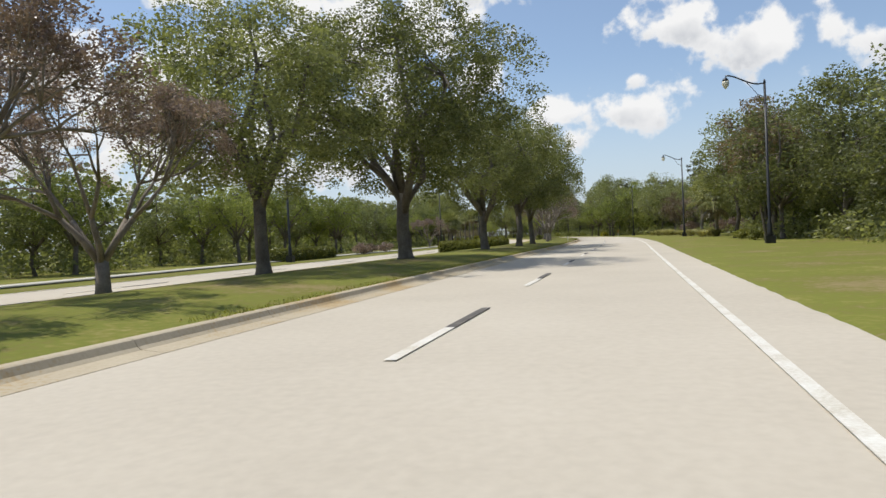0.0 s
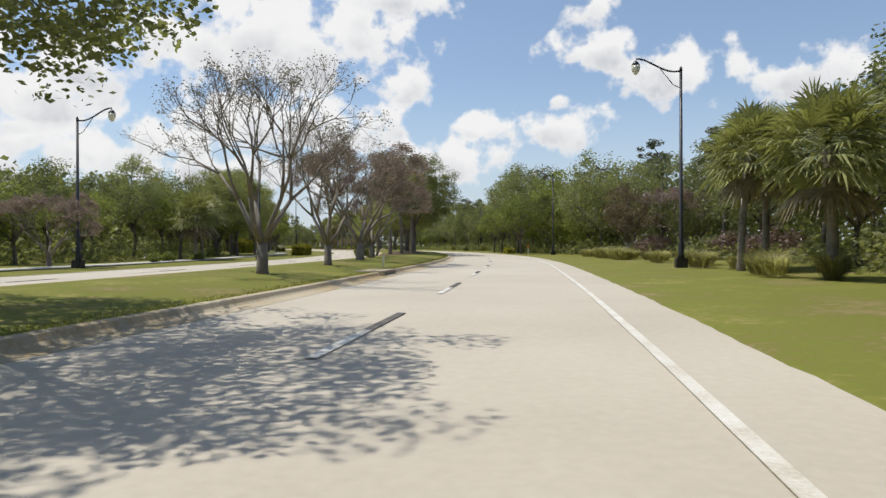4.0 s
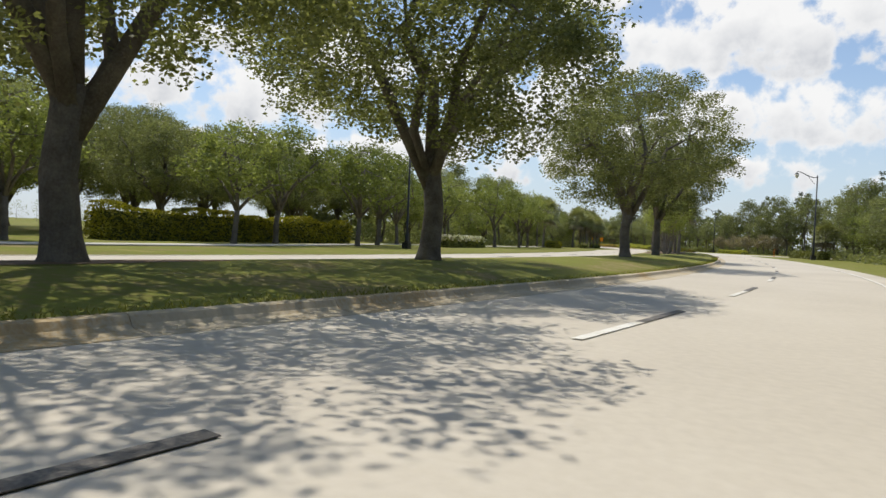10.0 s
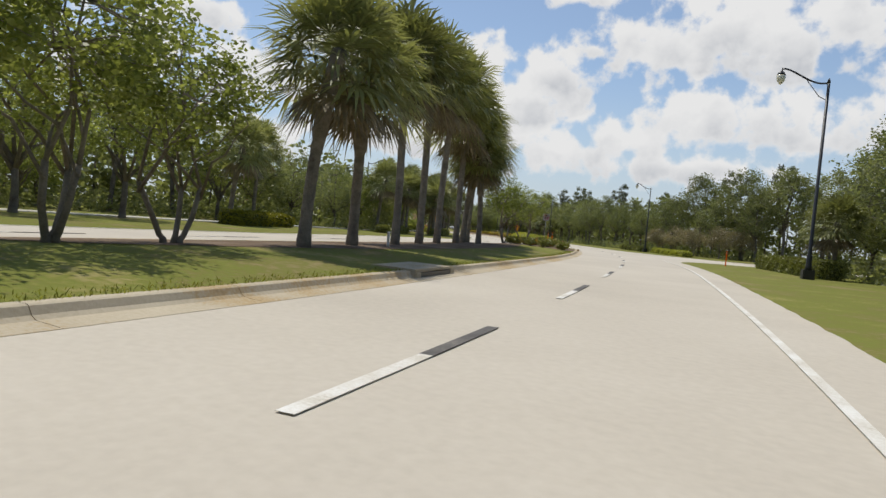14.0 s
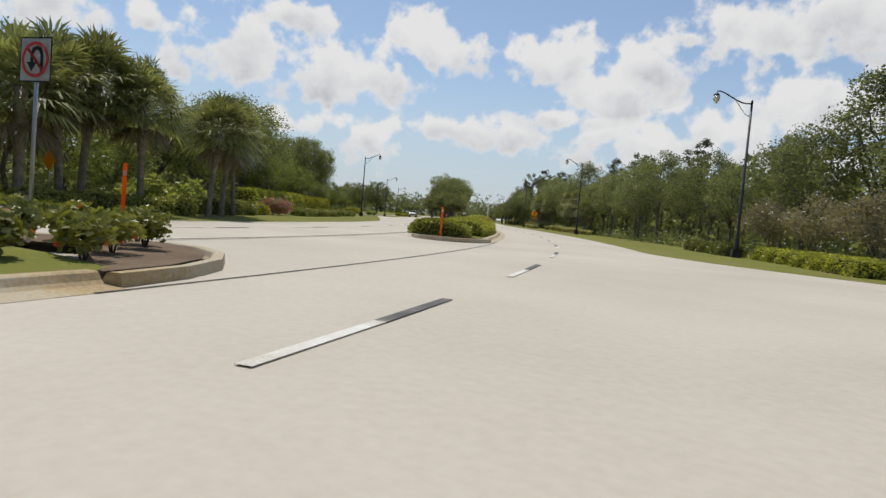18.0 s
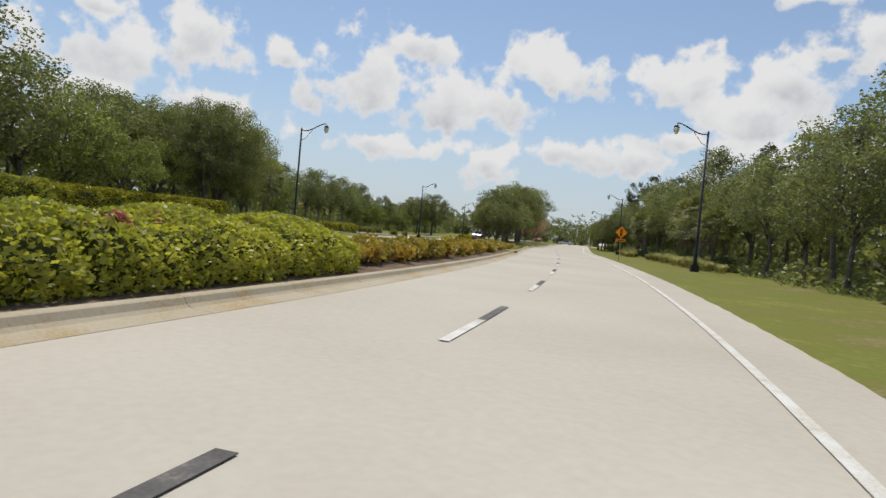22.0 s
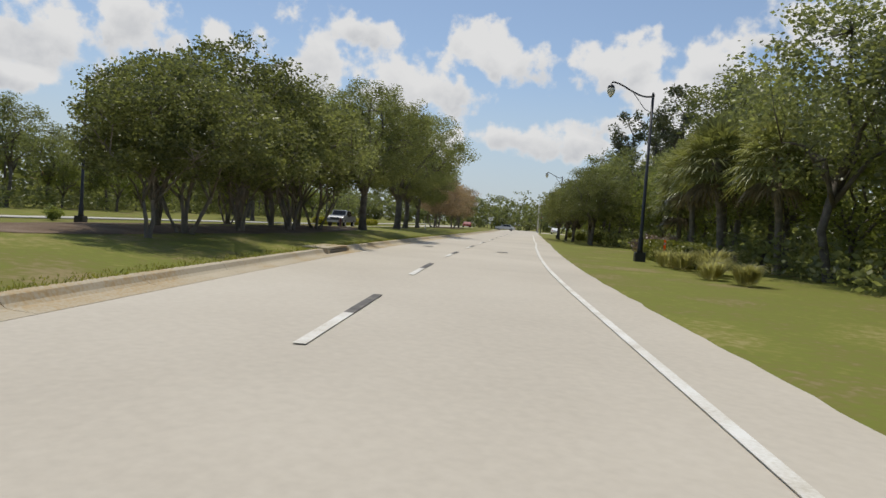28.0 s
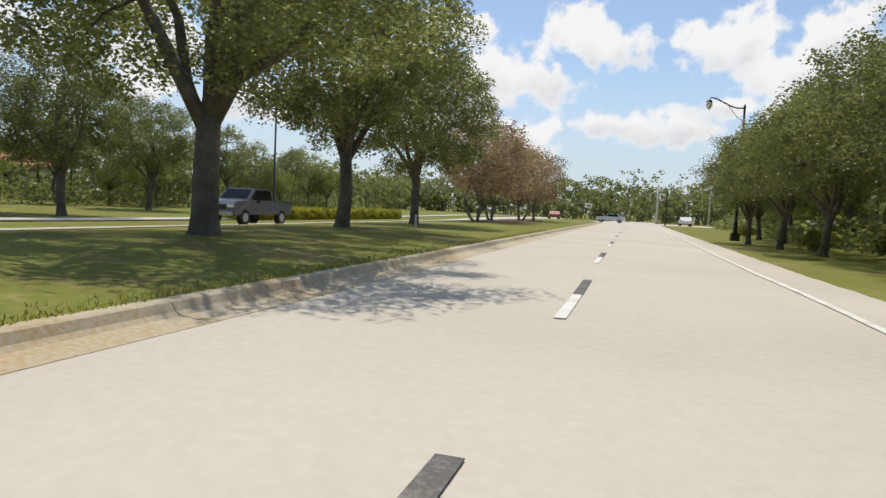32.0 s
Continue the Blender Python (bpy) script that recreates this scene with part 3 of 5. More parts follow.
def bare_tree(seed, height, spread, leaf_mat, per):
    """A leafless spreading tree of many stems and twigs, with a haze of buds."""
    rng = np.random.default_rng(seed)
    verts, faces, tips = [], [], []

    def grow(p, d, length, r, depth):
        mid = p + d * length * 0.5 + rng.normal(size=3) * 0.03 * length
        q = p + d * length
        tube([p, mid, q], [r, r * 0.86, r * 0.7], 6 if depth < 2 else 4 if depth < 4 else 3, verts, faces)
        if depth >= 6:
            tips.append(q)
            return
        for _ in range(2 if depth < 1 else 3 if rng.random() < 0.55 else 2):
            n = d + rng.normal(size=3) * (0.40 if depth else 0.26)
            n[2] += 0.14
            n /= np.linalg.norm(n)
            grow(q, n, length * (0.66 + 0.16 * rng.random()), r * 0.62, depth + 1)

    tube([(0, 0, -0.15), (0, 0, 0.15), (0, 0, height * 0.13)], [0.30, 0.24, 0.2], 9, verts, faces)
    for s in range(5):
        a = 2 * math.pi * (s + rng.random() * 0.6) / 5
        d = np.array((math.cos(a) * spread, math.sin(a) * spread, 1.0))
        d /= np.linalg.norm(d)
        grow(np.array((0, 0, height * 0.11)), d, height * 0.225, 0.12, 0)
    lv, lf = leaf_cards(np.array(tips), np.full(len(tips), 0.35), per, 0.05, rng)
    return mesh_of("trunk", verts, faces, [BARK_PALE], smooth=True), fast_mesh("crown", lv, lf, [leaf_mat])


def fan_frond(rng, direc, droop, size, verts, faces, base):
    """One costapalmate frond: a stalk and a fan of narrow drooping blades."""
    d = np.asarray(direc, float)
    d /= np.linalg.norm(d)
    side = np.cross(d, (0, 0, 1.0))
    side /= np.linalg.norm(side) + 1e-9
    up = np.cross(side, d)
    tip = base + d * size * 0.85
    tip[2] -= droop * 0.3 * size
    b0 = len(verts)
    for p, w in ((base, 0.035), (tip, 0.02)):
        verts.append(p - side * w)
        verts.append(p + side * w)
    faces.append((b0, b0 + 1, b0 + 3, b0 + 2))
    n = 19
    for i in range(n):
        a = math.radians(-105 + 210 * i / (n - 1)) + rng.normal() * 0.05
        out = d * math.cos(a) + side * math.sin(a) + up * (0.10 + 0.12 * math.cos(a))
        ln = size * (0.72 + 0.2 * math.cos(a)) * (0.9 + 0.2 * rng.random())
        m1 = tip + out * ln * 0.55
        m1[2] -= droop * 0.10 * ln
        e = tip + out * ln
        e[2] -= (0.16 + droop * 0.28) * ln * (0.7 + 0.6 * rng.random())
        w = np.cross(out, up)
        w = w / (np.linalg.norm(w) + 1e-9) * 0.036 * size
        k = len(verts)
        verts += [tip, m1 - w, m1 + w, e]
        faces += [(k, k + 1, k + 3, k + 2)]


def palm_meshes(seed, height, fronds=34, size=1.15, trunk_r=0.17, boots=False):
    rng = np.random.default_rng(seed)
    verts, faces = [], []
    n = 26
    bend = rng.normal(size=2) * 0.25
    pts = [np.array((bend[0] * (i / n) ** 2, bend[1] * (i / n) ** 2, height * i / n - (0.1 if i == 0 else 0))) for i in range(n + 1)]
    rad = [trunk_r * (1.25 - 0.3 * min(1, i / 4)) * (1 + (0.06 if i % 2 else -0.02)) * (1.35 if boots and i > n * 0.55 else 1.0) for i in range(n + 1)]
    tube(pts, rad, 10, verts, faces)
    trunk = mesh_of("trunk", verts, faces, [PALM_BARK], smooth=True)
    top = pts[-1]
    fv, ff = [], []
    for i in range(fronds):
        a = i * 2.399963 + rng.normal() * 0.15
        e = math.radians(80 - 108 * (i / fronds) ** 0.85)
        d = (math.cos(a) * math.cos(e), math.sin(a) * math.cos(e), math.sin(e))
        fan_frond(rng, d, 0.35 + 0.9 * i / fronds, size * (0.85 + 0.3 * rng.random()), fv, ff, top + np.array((0, 0, 0.1)))
    green = len(ff)
    for i in range(9):
        a = i * 2.399963
        d = (math.cos(a) * 0.75, math.sin(a) * 0.75, -0.7)
        fan_frond(rng, d, 1.4, size * 0.85, fv, ff, top - np.array((0, 0, 0.15)))
    idx = np.zeros(len(ff), dtype=np.int32)
    idx[green:] = 1
    crown = fast_mesh("crown", np.array(fv), np.array(ff), [PALM_LEAF, DRY_FROND], idx)
    return trunk, crown


def hedge_mesh(seed, lx, ly, h, mat, leaf=0.085, density=150, lift=0.0, rough=0.05, wave=0.0, dome=0.0):
    """A clipped hedge: a rounded core, dark for inner shade, under a coat of leaves."""
    rng = np.random.default_rng(seed)
    area = 2 * lx * h + 2 * ly * h + lx * ly
    n = int(area * density)
    k = rng.random(n) * area
    p = np.empty((n, 3))
    u, v = rng.random(n), rng.random(n)
    a, b, c = k < 2 * lx * h, (k >= 2 * lx * h) & (k < 2 * lx * h + 2 * ly * h), k >= 2 * lx * h + 2 * ly * h
    sgn = np.where(rng.random(n) < 0.5, -0.5, 0.5)
    p[a] = np.stack([(u[a] - 0.5) * lx, sgn[a] * ly, v[a] * h], 1)
    p[b] = np.stack([sgn[b] * lx, (u[b] - 0.5) * ly, v[b] * h], 1)
    p[c] = np.stack([(u[c] - 0.5) * lx, (v[c] - 0.5) * ly, np.full(c.sum(), h)], 1)
    # round the top edges, and swell here and there
    top = np.clip((p[:, 2] - h * 0.6) / (h * 0.4), 0, 1)
    p[:, 1] *= 1 - 0.16 * top ** 2
    p[:, 0] *= 1 - min(0.16, 0.3 / lx) * top ** 2
    p[:, 2] += rough * 1.6 * np.sin(p[:, 0] * 2.3 + seed) * top + wave * np.sin(p[:, 0] * 0.9 + seed * 2) * top
    p[:, 1] += rough * np.sin(p[:, 0] * 3.1 + p[:, 2] * 4 + seed)
    p[:, 2] *= 1 - dome * (2 * p[:, 1] / ly) ** 2
    p[:, 2] += lift
    lv, lf = leaf_cards(p, np.full(n, 0.09), 1, leaf, rng)
    # solid box that stops see-through; its dark colour paints the shade inside
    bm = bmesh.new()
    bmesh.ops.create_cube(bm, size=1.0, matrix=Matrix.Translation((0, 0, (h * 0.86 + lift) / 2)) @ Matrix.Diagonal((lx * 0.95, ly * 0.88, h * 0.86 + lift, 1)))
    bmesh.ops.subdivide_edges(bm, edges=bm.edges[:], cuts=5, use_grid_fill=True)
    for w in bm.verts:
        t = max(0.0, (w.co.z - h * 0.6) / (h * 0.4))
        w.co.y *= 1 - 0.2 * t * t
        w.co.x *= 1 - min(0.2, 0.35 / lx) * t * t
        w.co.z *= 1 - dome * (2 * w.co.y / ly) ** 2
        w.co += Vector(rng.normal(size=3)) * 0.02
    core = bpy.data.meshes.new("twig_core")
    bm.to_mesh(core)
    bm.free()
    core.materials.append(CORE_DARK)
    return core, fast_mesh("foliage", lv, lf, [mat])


def shrub_mesh(seed, r, h, mat, clumps=26, per=34, leaf=0.09, petal=None, petals=0.0, lobes=1.0):
    rng = np.random.default_rng(seed)
    c = []
    for _ in range(clumps):
        d = rng.normal(size=3)
        d /= np.linalg.norm(d)
        q = rng.random() ** 0.5
        c.append((d[0] * r * q * 0.8, d[1] * r * q * 0.8, h * (0.52 + 0.40 * d[2] * q)))
    lv, lf = leaf_cards(np.array(c), np.full(clumps, 0.30 * r + 0.08), per, leaf, rng)
    verts, faces = [], []
    for i in range(5):
        a = 2 * math.pi * i / 5
        tube([(0.03 * math.cos(a), 0.03 * math.sin(a), -0.05), (r * 0.3 * math.cos(a), r * 0.3 * math.sin(a), h * 0.6)], [0.018, 0.008], 4, verts, faces)
    quads = [f for f in faces if len(f) == 4]
    sv, sf = np.array(verts), np.array(quads)
    idx = np.concatenate([np.zeros(len(sf), int), np.where(rng.random(len(lf)) < petals, 2, 1)])
    return fast_mesh("shrub", np.concatenate([sv, lv]), np.concatenate([sf, lf + len(sv)]), [BARK, mat, petal or mat], idx)


def tuft_mesh(seed, r, h, mat, blades=240):
    rng = np.random.default_rng(seed)
    a = rng.random(blades) * 2 * math.pi
    q = rng.random(blades) ** 0.5 * r * 0.35
    lean = (0.2 + 0.8 * rng.random(blades)) * r
    hh = h * (0.55 + 0.5 * rng.random(blades))
    base = np.stack([np.cos(a) * q, np.sin(a) * q, np.zeros(blades)], 1)
    mid = base + np.stack([np.cos(a) * lean * 0.35, np.sin(a) * lean * 0.35, hh * 0.8], 1)
    tip = base + np.stack([np.cos(a) * lean, np.sin(a) * lean, hh * (0.75 + 0.3 * rng.random(blades))], 1)
    w = np.stack([-np.sin(a), np.cos(a), np.zeros(blades)], 1) * 0.016
    v = np.stack([base, mid - w, mid + w, tip], 1)
    f = np.arange(blades * 4).reshape(-1, 4)[:, [0, 1, 3, 2]]
    return fast_mesh("tuft", v.reshape(-1, 3), f, [mat])


# ---- street lamp ----


def street_lamp(height):
    root = empty("street_lamp", Matrix(), "black iron street lamp with curved arm and hanging teardrop globe", "street lamp", "street lamps along the road")
    part("base", box_bm(0, 0, 0.22, 0.50, 0.50, 0.5, 0.03), POLE, root)
    v, f = [], []
    tube([(0, 0, 0.45), (0, 0, 0.6), (0, 0, 1.1), (0, 0, 1.2), (0, 0, height)], [0.17, 0.13, 0.12, 0.085, 0.062], 12, v, f)
    child("pole", mesh_of("pole", v, f, [POLE], smooth=True), root)
    v, f = [], []
    arc = [(0.0, 0, height - 0.05)]
    for i in range(10):
        k = i / 9
        arc.append((-0.1 - 1.75 * k, 0, height - 0.02 + 0.62 * (k * k * (3 - 2 * k)) - 0.10 * math.sin(math.pi * k)))
    arc += [(-1.97, 0, height + 0.60), (-2.0, 0, height + 0.48)]
    tube(arc, [0.05] + [0.042] * 10 + [0.05, 0.05], 8, v, f)
    tube([(0, 0, height - 0.8), (-0.35, 0, height - 0.62), (-0.75, 0, height - 0.1), (-0.9, 0, height + 0.1)], [0.02, 0.018, 0.018, 0.018], 6, v, f)
    tube([(0, 0, height), (0, 0, height + 0.12), (0, 0, height + 0.22)], [0.075, 0.06, 0.01], 10, v, f)
    child("arm", mesh_of("arm", v, f, [POLE], smooth=True), root)
    v, f = [], []
    tube([(-2.0, 0, height + 0.5), (-2.0, 0, height + 0.40), (-2.0, 0, height + 0.30)], [0.06, 0.15, 0.19], 14, v, f)
    child("cap", mesh_of("cap", v, f, [POLE], smooth=True), root)
    v, f = [], []
    tube([(-2.0, 0, height + 0.3), (-2.0, 0, height + 0.18), (-2.0, 0, height + 0.04), (-2.0, 0, height - 0.08), (-2.0, 0, height - 0.14)], [0.185, 0.20, 0.16, 0.08, 0.02], 14, v, f)
    child("globe", mesh_of("globe", v, f, [LAMP_GLASS], smooth=True), root, "pale frosted teardrop globe")
    return root


lamp_a = street_lamp(9.0)
lamp_b = street_lamp(8.0)
# u, o, tall, side the arm points to (0: towards the near road from its right, 180: from beyond the opposite road)
LAMPS = [(42.4, 10.4, 1, 0), (87.4, 9.9, 1, 0), (131.3, 9.4, 1, 0), (186, 12.5, 1, 0), (239.2, 10.5, 1, 0), (294.4, 11.3, 1, 0), (342.2, 9.25, 1, 0), (392.4, 8.5, 0, 0), (446, 6.8, 0, 0),
         (41, -20.8, 0, 180), (86, -21.8, 0, 180), (108, -19.6, 0, 180), (179.6, -25, 1, 180), (275, -28.5, 0, 180), (342.4, -20.4, 0, 180), (393, -21.5, 0, 180), (445.6, -24.6, 0, 180)]
for i, (u, o, tall, turn) in enumerate(LAMPS):
    src = lamp_a if tall else lamp_b
    m = place(u, o, 0.0 if o > 0 else lawn_z(u, o) - 0.03, turn, 1.22 if u == 239.2 else 1.06 if u == 42.4 else 1.04 if u == 87.4 else 1.0)
    if i in (0, 7):                                # the first of each height
        src.matrix_basis = m
    else:
        copy_thing(src, m)

# ---- trees of the median and verges ----
OAK = [broad_tree(11, 11.2, 2.9, 5.6, 2.1, 330, 165, 0.072, BARK, OAK_LEAF, 0.27, spread=0.85, limbs=True, steep=0.26), broad_tree(12, 9.6, 2.5, 4.8, 2.0, 250, 160, 0.072, BARK, OAK_LEAF, 0.22, spread=0.85, limbs=True, steep=0.28),
       broad_tree(13, 12.4, 3.1, 6.9, 2.3, 440, 165, 0.076, BARK, OAK_LEAF, 0.33, spread=0.95, limbs=True, steep=0.3)]
LIGHT = [broad_tree(21, 8.0, 2.3, 3.8, 2.2, 120, 64, 0.105, BARK, LIGHT_LEAF, 0.18, spread=0.85, limbs=True), broad_tree(22, 6.2, 1.6, 2.7, 2.0, 90, 66, 0.09, BARK_PALE, LIGHT_LEAF, 0.14, 3, spread=0.8)]
LOW = [broad_tree(31, 8.2, 1.7, 4.2, 1.55, 215, 96, 0.09, BARK_PALE, OAK_LEAF, 0.17, 3, spread=0.8), broad_tree(32, 7.2, 1.5, 3.9, 1.4, 195, 96, 0.09, BARK_PALE, OAK_LEAF, 0.17, 4, spread=0.8)]
RUST = [broad_tree(41, 7.0, 1.2, 3.4, 0.9, 140, 70, 0.10, BARK_PALE, RUST_LEAF, 0.16, 3)]
BARE = [bare_tree(51, 9.8, 0.6, BUD_LEAF, 4), bare_tree(52, 8.2, 0.75, MAUVE_LEAF, 26)]
made = {}


def put_tree(key, meshes, name, label, category, group, u, o, z=0.0, turn=0.0, scale=1.0):
    m = place(u, o, z, turn, scale)
    if key not in made:
        made[key] = tree_thing(name, meshes, label, category, group, Matrix())
        made[key].matrix_basis = m
        return made[key]
    ob = copy_thing(made[key], m)
    ob.matrix_basis = m
    return ob


rnd = random.Random(5)
OAKS_AT = "20.6 -10.4 0 .95;28.8 -7.8 2 1;43.5 -7.2 2 .84;52.8 -6.4 0 .95;60.9 -6.4 1 1.1;131 -7.4 0 1.08;142 -8 2 .92;152 -7.7 2 .92;173.2 -7.5 2 .86;190.2 -8.1 0 1;60 14 0 1;132.6 15.7 0 1;131 -28 0 .95;137.5 -29.5 0 1;144 -31.5 0 1.05;126 -29 1 1;141 14.5 2 .8;398.4 -6.9 0 .84;344 -29 0 .95;349 -31 0 1;354 -33 1 1.05;416 -8.5 2 .92;425.6 -9.6 0 .96;435 -10 0 .85;431 -28.6 0 .85;446 -36 1 .95"
for s in OAKS_AT.split(";"):
    u, o, k, sc = s.split()
    u, o, k = float(u), float(o), int(k)
    put_tree("oak%d" % k, OAK[k], "live_oak", "spreading live oak with grey bark on the grass median", "tree", "oaks along the median", u, o, lawn_z(u, o), rnd.uniform(0, 360), float(sc))
for s in "202.7 -8.2 1 .86;205.5 -8.3 1 .88;208.4 -8.2 1 .8;251 -9.6 1 .9;256 -8.4 1 .85;113 -10.3 1 .8;140 7.2 0 .95;148 8.4 0 1;157 8 0 1;166 9 0 .95;150 -29.5 0 .95;165 -29.5 0 1;171 -31 0 1.1;178 -28.5 0 1.05;184 -30 0 1.1;195 -33.5 0 1;206 -32.5 0 1.05;211 -28 0 1.1;219 -27 0 1;226 -27.5 0 1;44 -27 0 .8;52 -27.5 0 .85;62 -27 0 .8".split(";"):
    u, o, k, sc = s.split()
    u, o = float(u), float(o)
    put_tree("light" + k, LIGHT[int(k)], "young_tree", "young tree with bright green leaves in the grass", "tree", "young trees", u, o, lawn_z(u, o), rnd.uniform(0, 360), float(sc))
for u, o, k, sc in ((148, -37, 1, .9), (156, -43, 0, .95), (166, -38, 1, .95), (174, -46, 0, .9), (181, -37, 1, .85), (188, -41, 1, .95), (195, -47, 0, .9), (200, -38, 1, .9), (163, -58, 0, .9), (185, -62, 0, 1), (152, -49, 2, .85), (160, -49, 0, 1.05), (168, -51, 2, .9), (177, -53, 0, 1.1), (184, -50, 2, .85), (191, -54, 0, 1.1), (199, -52, 2, .9), (206, -47, 0, 1.05), (172, -66, 2, 1), (193, -68, 2, 1), (154, -64, 2, 1)):
    put_tree("oak%d" % k, OAK[k], "live_oak", "", "", "", u, o, lawn_z(u, o), rnd.uniform(0, 360), sc)["label"] = "live oak standing on open grass beyond the footpath"
for u, o, sc in ((421, 8.8, .76), (426, 9.1, .8), (431, 7.8, .7), (436, 7.3, .66), (440.5, 6.7, .62), (446, 9.5, .7), (452, 9.2, .7)):
    put_tree("oak1", OAK[1], "live_oak", "", "", "", u, o, lawn_z(u, o), rnd.uniform(0, 360), sc)["label"] = "dense dark green oak at the edge of the roadside woods"
for i, s in enumerate("374.6 -6.4;377.2 -6.8;379 -8.6;381.5 -7;384.3 -8.4;386.5 -7;389 -8.8;391.5 -7.6;394 -9.4;389 -11;395.5 -11.4".split(";")):
    u, o = (float(v) for v in s.split())
    k = i % 2
    put_tree("low%d" % k, LOW[k], "low_spreading_tree", "low spreading tree with leaning pale stems and dense crown", "tree", "grove on the median", u, o, lawn_z(u, o), rnd.uniform(0, 360), (0.52 if u < 376 else 0.6 if o < -10.5 else 0.65 if u < 384 else 0.84) + 0.08 * rnd.random())
for u, o, sc in ((450.5, -10.4, 1.18), (456.5, -10.6, 1.15), (464, -9.4, 1.05), (470, -9, 1.0)):
    put_tree("rust", RUST[0], "rusty_tree", "rounded tree with rusty reddish leaves", "tree", "rusty trees", u, o, lawn_z(u, o), rnd.uniform(0, 360), sc)
for u, o, k, sc in ((73.8, -6.3, 0, .8), (82, -6.7, 0, 0.74), (91.5, -7.6, 1, 1.0), (100, -8.6, 1, .9), (14, -11.2, 1, .85), (8, -10.4, 1, 1), (86, -23.5, 1, .6), (110, 17, 1, .9)):
    put_tree("bare%d" % k, BARE[k], "bare_tree", "nearly leafless spreading tree with pale forking stems", "tree", "bare trees", u, o, lawn_z(u, o), rnd.uniform(0, 360), sc)

# palms
PALM = [palm_meshes(61, 8.0, 64, 1.6), palm_meshes(62, 7.1, 64, 1.6), palm_meshes(63, 5.6, 62, 1.45, boots=True), palm_meshes(64, 3.8, 54, 1.25, 0.16, True)]
for s in ("117 -9.3 0 .88;120 -8.4 1 .9;122.9 -7.5 0 .84;126.4 -10 1 .86;212.4 -7.4 2 .98;216.2 -7.9 2 1;221.2 -8.5 0 .95;225.5 -9.1 0 1;229 -9.4 0 1.03;233.6 -9.7 1 1.05;238 -10.4 2 1.15;242 -11 1 .95;236.5 -9 2 1;"
          "76.4 12 3 1.15;83.3 11.4 2 .95;86.2 13.5 2 1;351 12.4 3 1;358.5 13 2 .95;366 13.4 3 1;371 14.5 2 1;393.5 12.5 2 .95;397 13.6 2 1.05;400.8 12.9 2 .95;389 13.6 2 .9;283 -17.6 2 .82;286.5 -18.6 2 .86;279 -19 2 .9;275 -20 2 .95;270 -21 2 .85;265 -21.5 2 .9;272.5 -19.6 3 1.2;277 -20.6 2 1;267.5 -22.5 2 1;290 -19.5 2 .8;"
          "398 14.5 2 1;405 13 3 1;243 13 3 1;250 14.5 3 1;262 -24 2 1;340 -33 2 1;346 -35 1 1;352 -34 2 1;360 -36 1 1;366 -34 2 1;105 -24 3 1;109 -25 3 1.1;236 -27 2 1;243 -29 1 .9").split(";"):
    u, o, k, sc = s.split()
    put_tree("palm" + k, PALM[int(k)], "cabbage_palm", "cabbage palm with ringed grey trunk and round fan head", "palm tree", "palms", float(u), float(o), lawn_z(float(u), float(o)) - 0.02, rnd.uniform(0, 360), float(sc))

# woods on both sides
LEFT_TALL = [(90, 0.9), (110, 1.05), (130, 1.2), (200, 1.25), (250, 1.2), (258, 1.0), (290, 1.05), (300, 1.2), (335, 1.3), (350, 1.35), (385, 1.25), (410, 1.1), (500, 1.1)]
WOOD = [broad_tree(71, 10.5, 3.6, 3.6, 2.3, 115, 78, 0.108, BARK, WOOD_LEAF, 0.16, spread=1.1), broad_tree(72, 9.0, 2.4, 3.7, 0.8, 115, 78, 0.108, BARK, WOOD_LEAF, 0.15, spread=1.1),
        broad_tree(73, 12.0, 4.5, 3.3, 3.1, 110, 78, 0.108, BARK, WOOD_LEAF, 0.17, spread=1.1), broad_tree(74, 7.6, 2.0, 3.4, 0.5, 104, 76, 0.105, BARK, LIGHT_LEAF, 0.13, spread=1.1)]
PINE = [broad_tree(81, 15.0, 9.0, 2.2, 8.2, 34, 70, 0.16, BARK, PINE_LEAF, 0.16, spread=0.8), broad_tree(82, 17.0, 11.0, 2.4, 9.5, 34, 70, 0.16, BARK, PINE_LEAF, 0.17, spread=0.8)]


def wood_at(u, o, sc=1.0, k=None):
    k = rnd.choice((0, 0, 1, 1, 2, 3)) if k is None else k
    put_tree("wood%d" % k, WOOD[k], "woodland_tree", "woodland tree with a leafy crown above undergrowth", "tree", "woods beside the road", u, o, lawn_z(u, o) - 0.02, rnd.uniform(0, 360), sc)


def right_edge(u):
    return ramp_of([(-60, 14.5), (20, 15.5), (47, 15.5), (60, 15), (90, 18), (110, 17), (125, 13.5), (150, 11.5), (200, 13), (240, 16), (255, 17), (256.5, 48), (281.5, 48), (283, 26), (292, 20), (296, 16), (330, 14), (360, 15), (400, 14.5), (440, 11.5), (475, 13), (520, 14)], u)


def left_edge(u):
    return ramp_of([(-60, -30), (30, -31), (90, -30), (110, -29), (150, -34), (200, -40), (240, -33), (265, -25), (300, -27), (330, -29), (350, -37), (400, -40), (440, -44), (480, -42), (520, -40)], u)


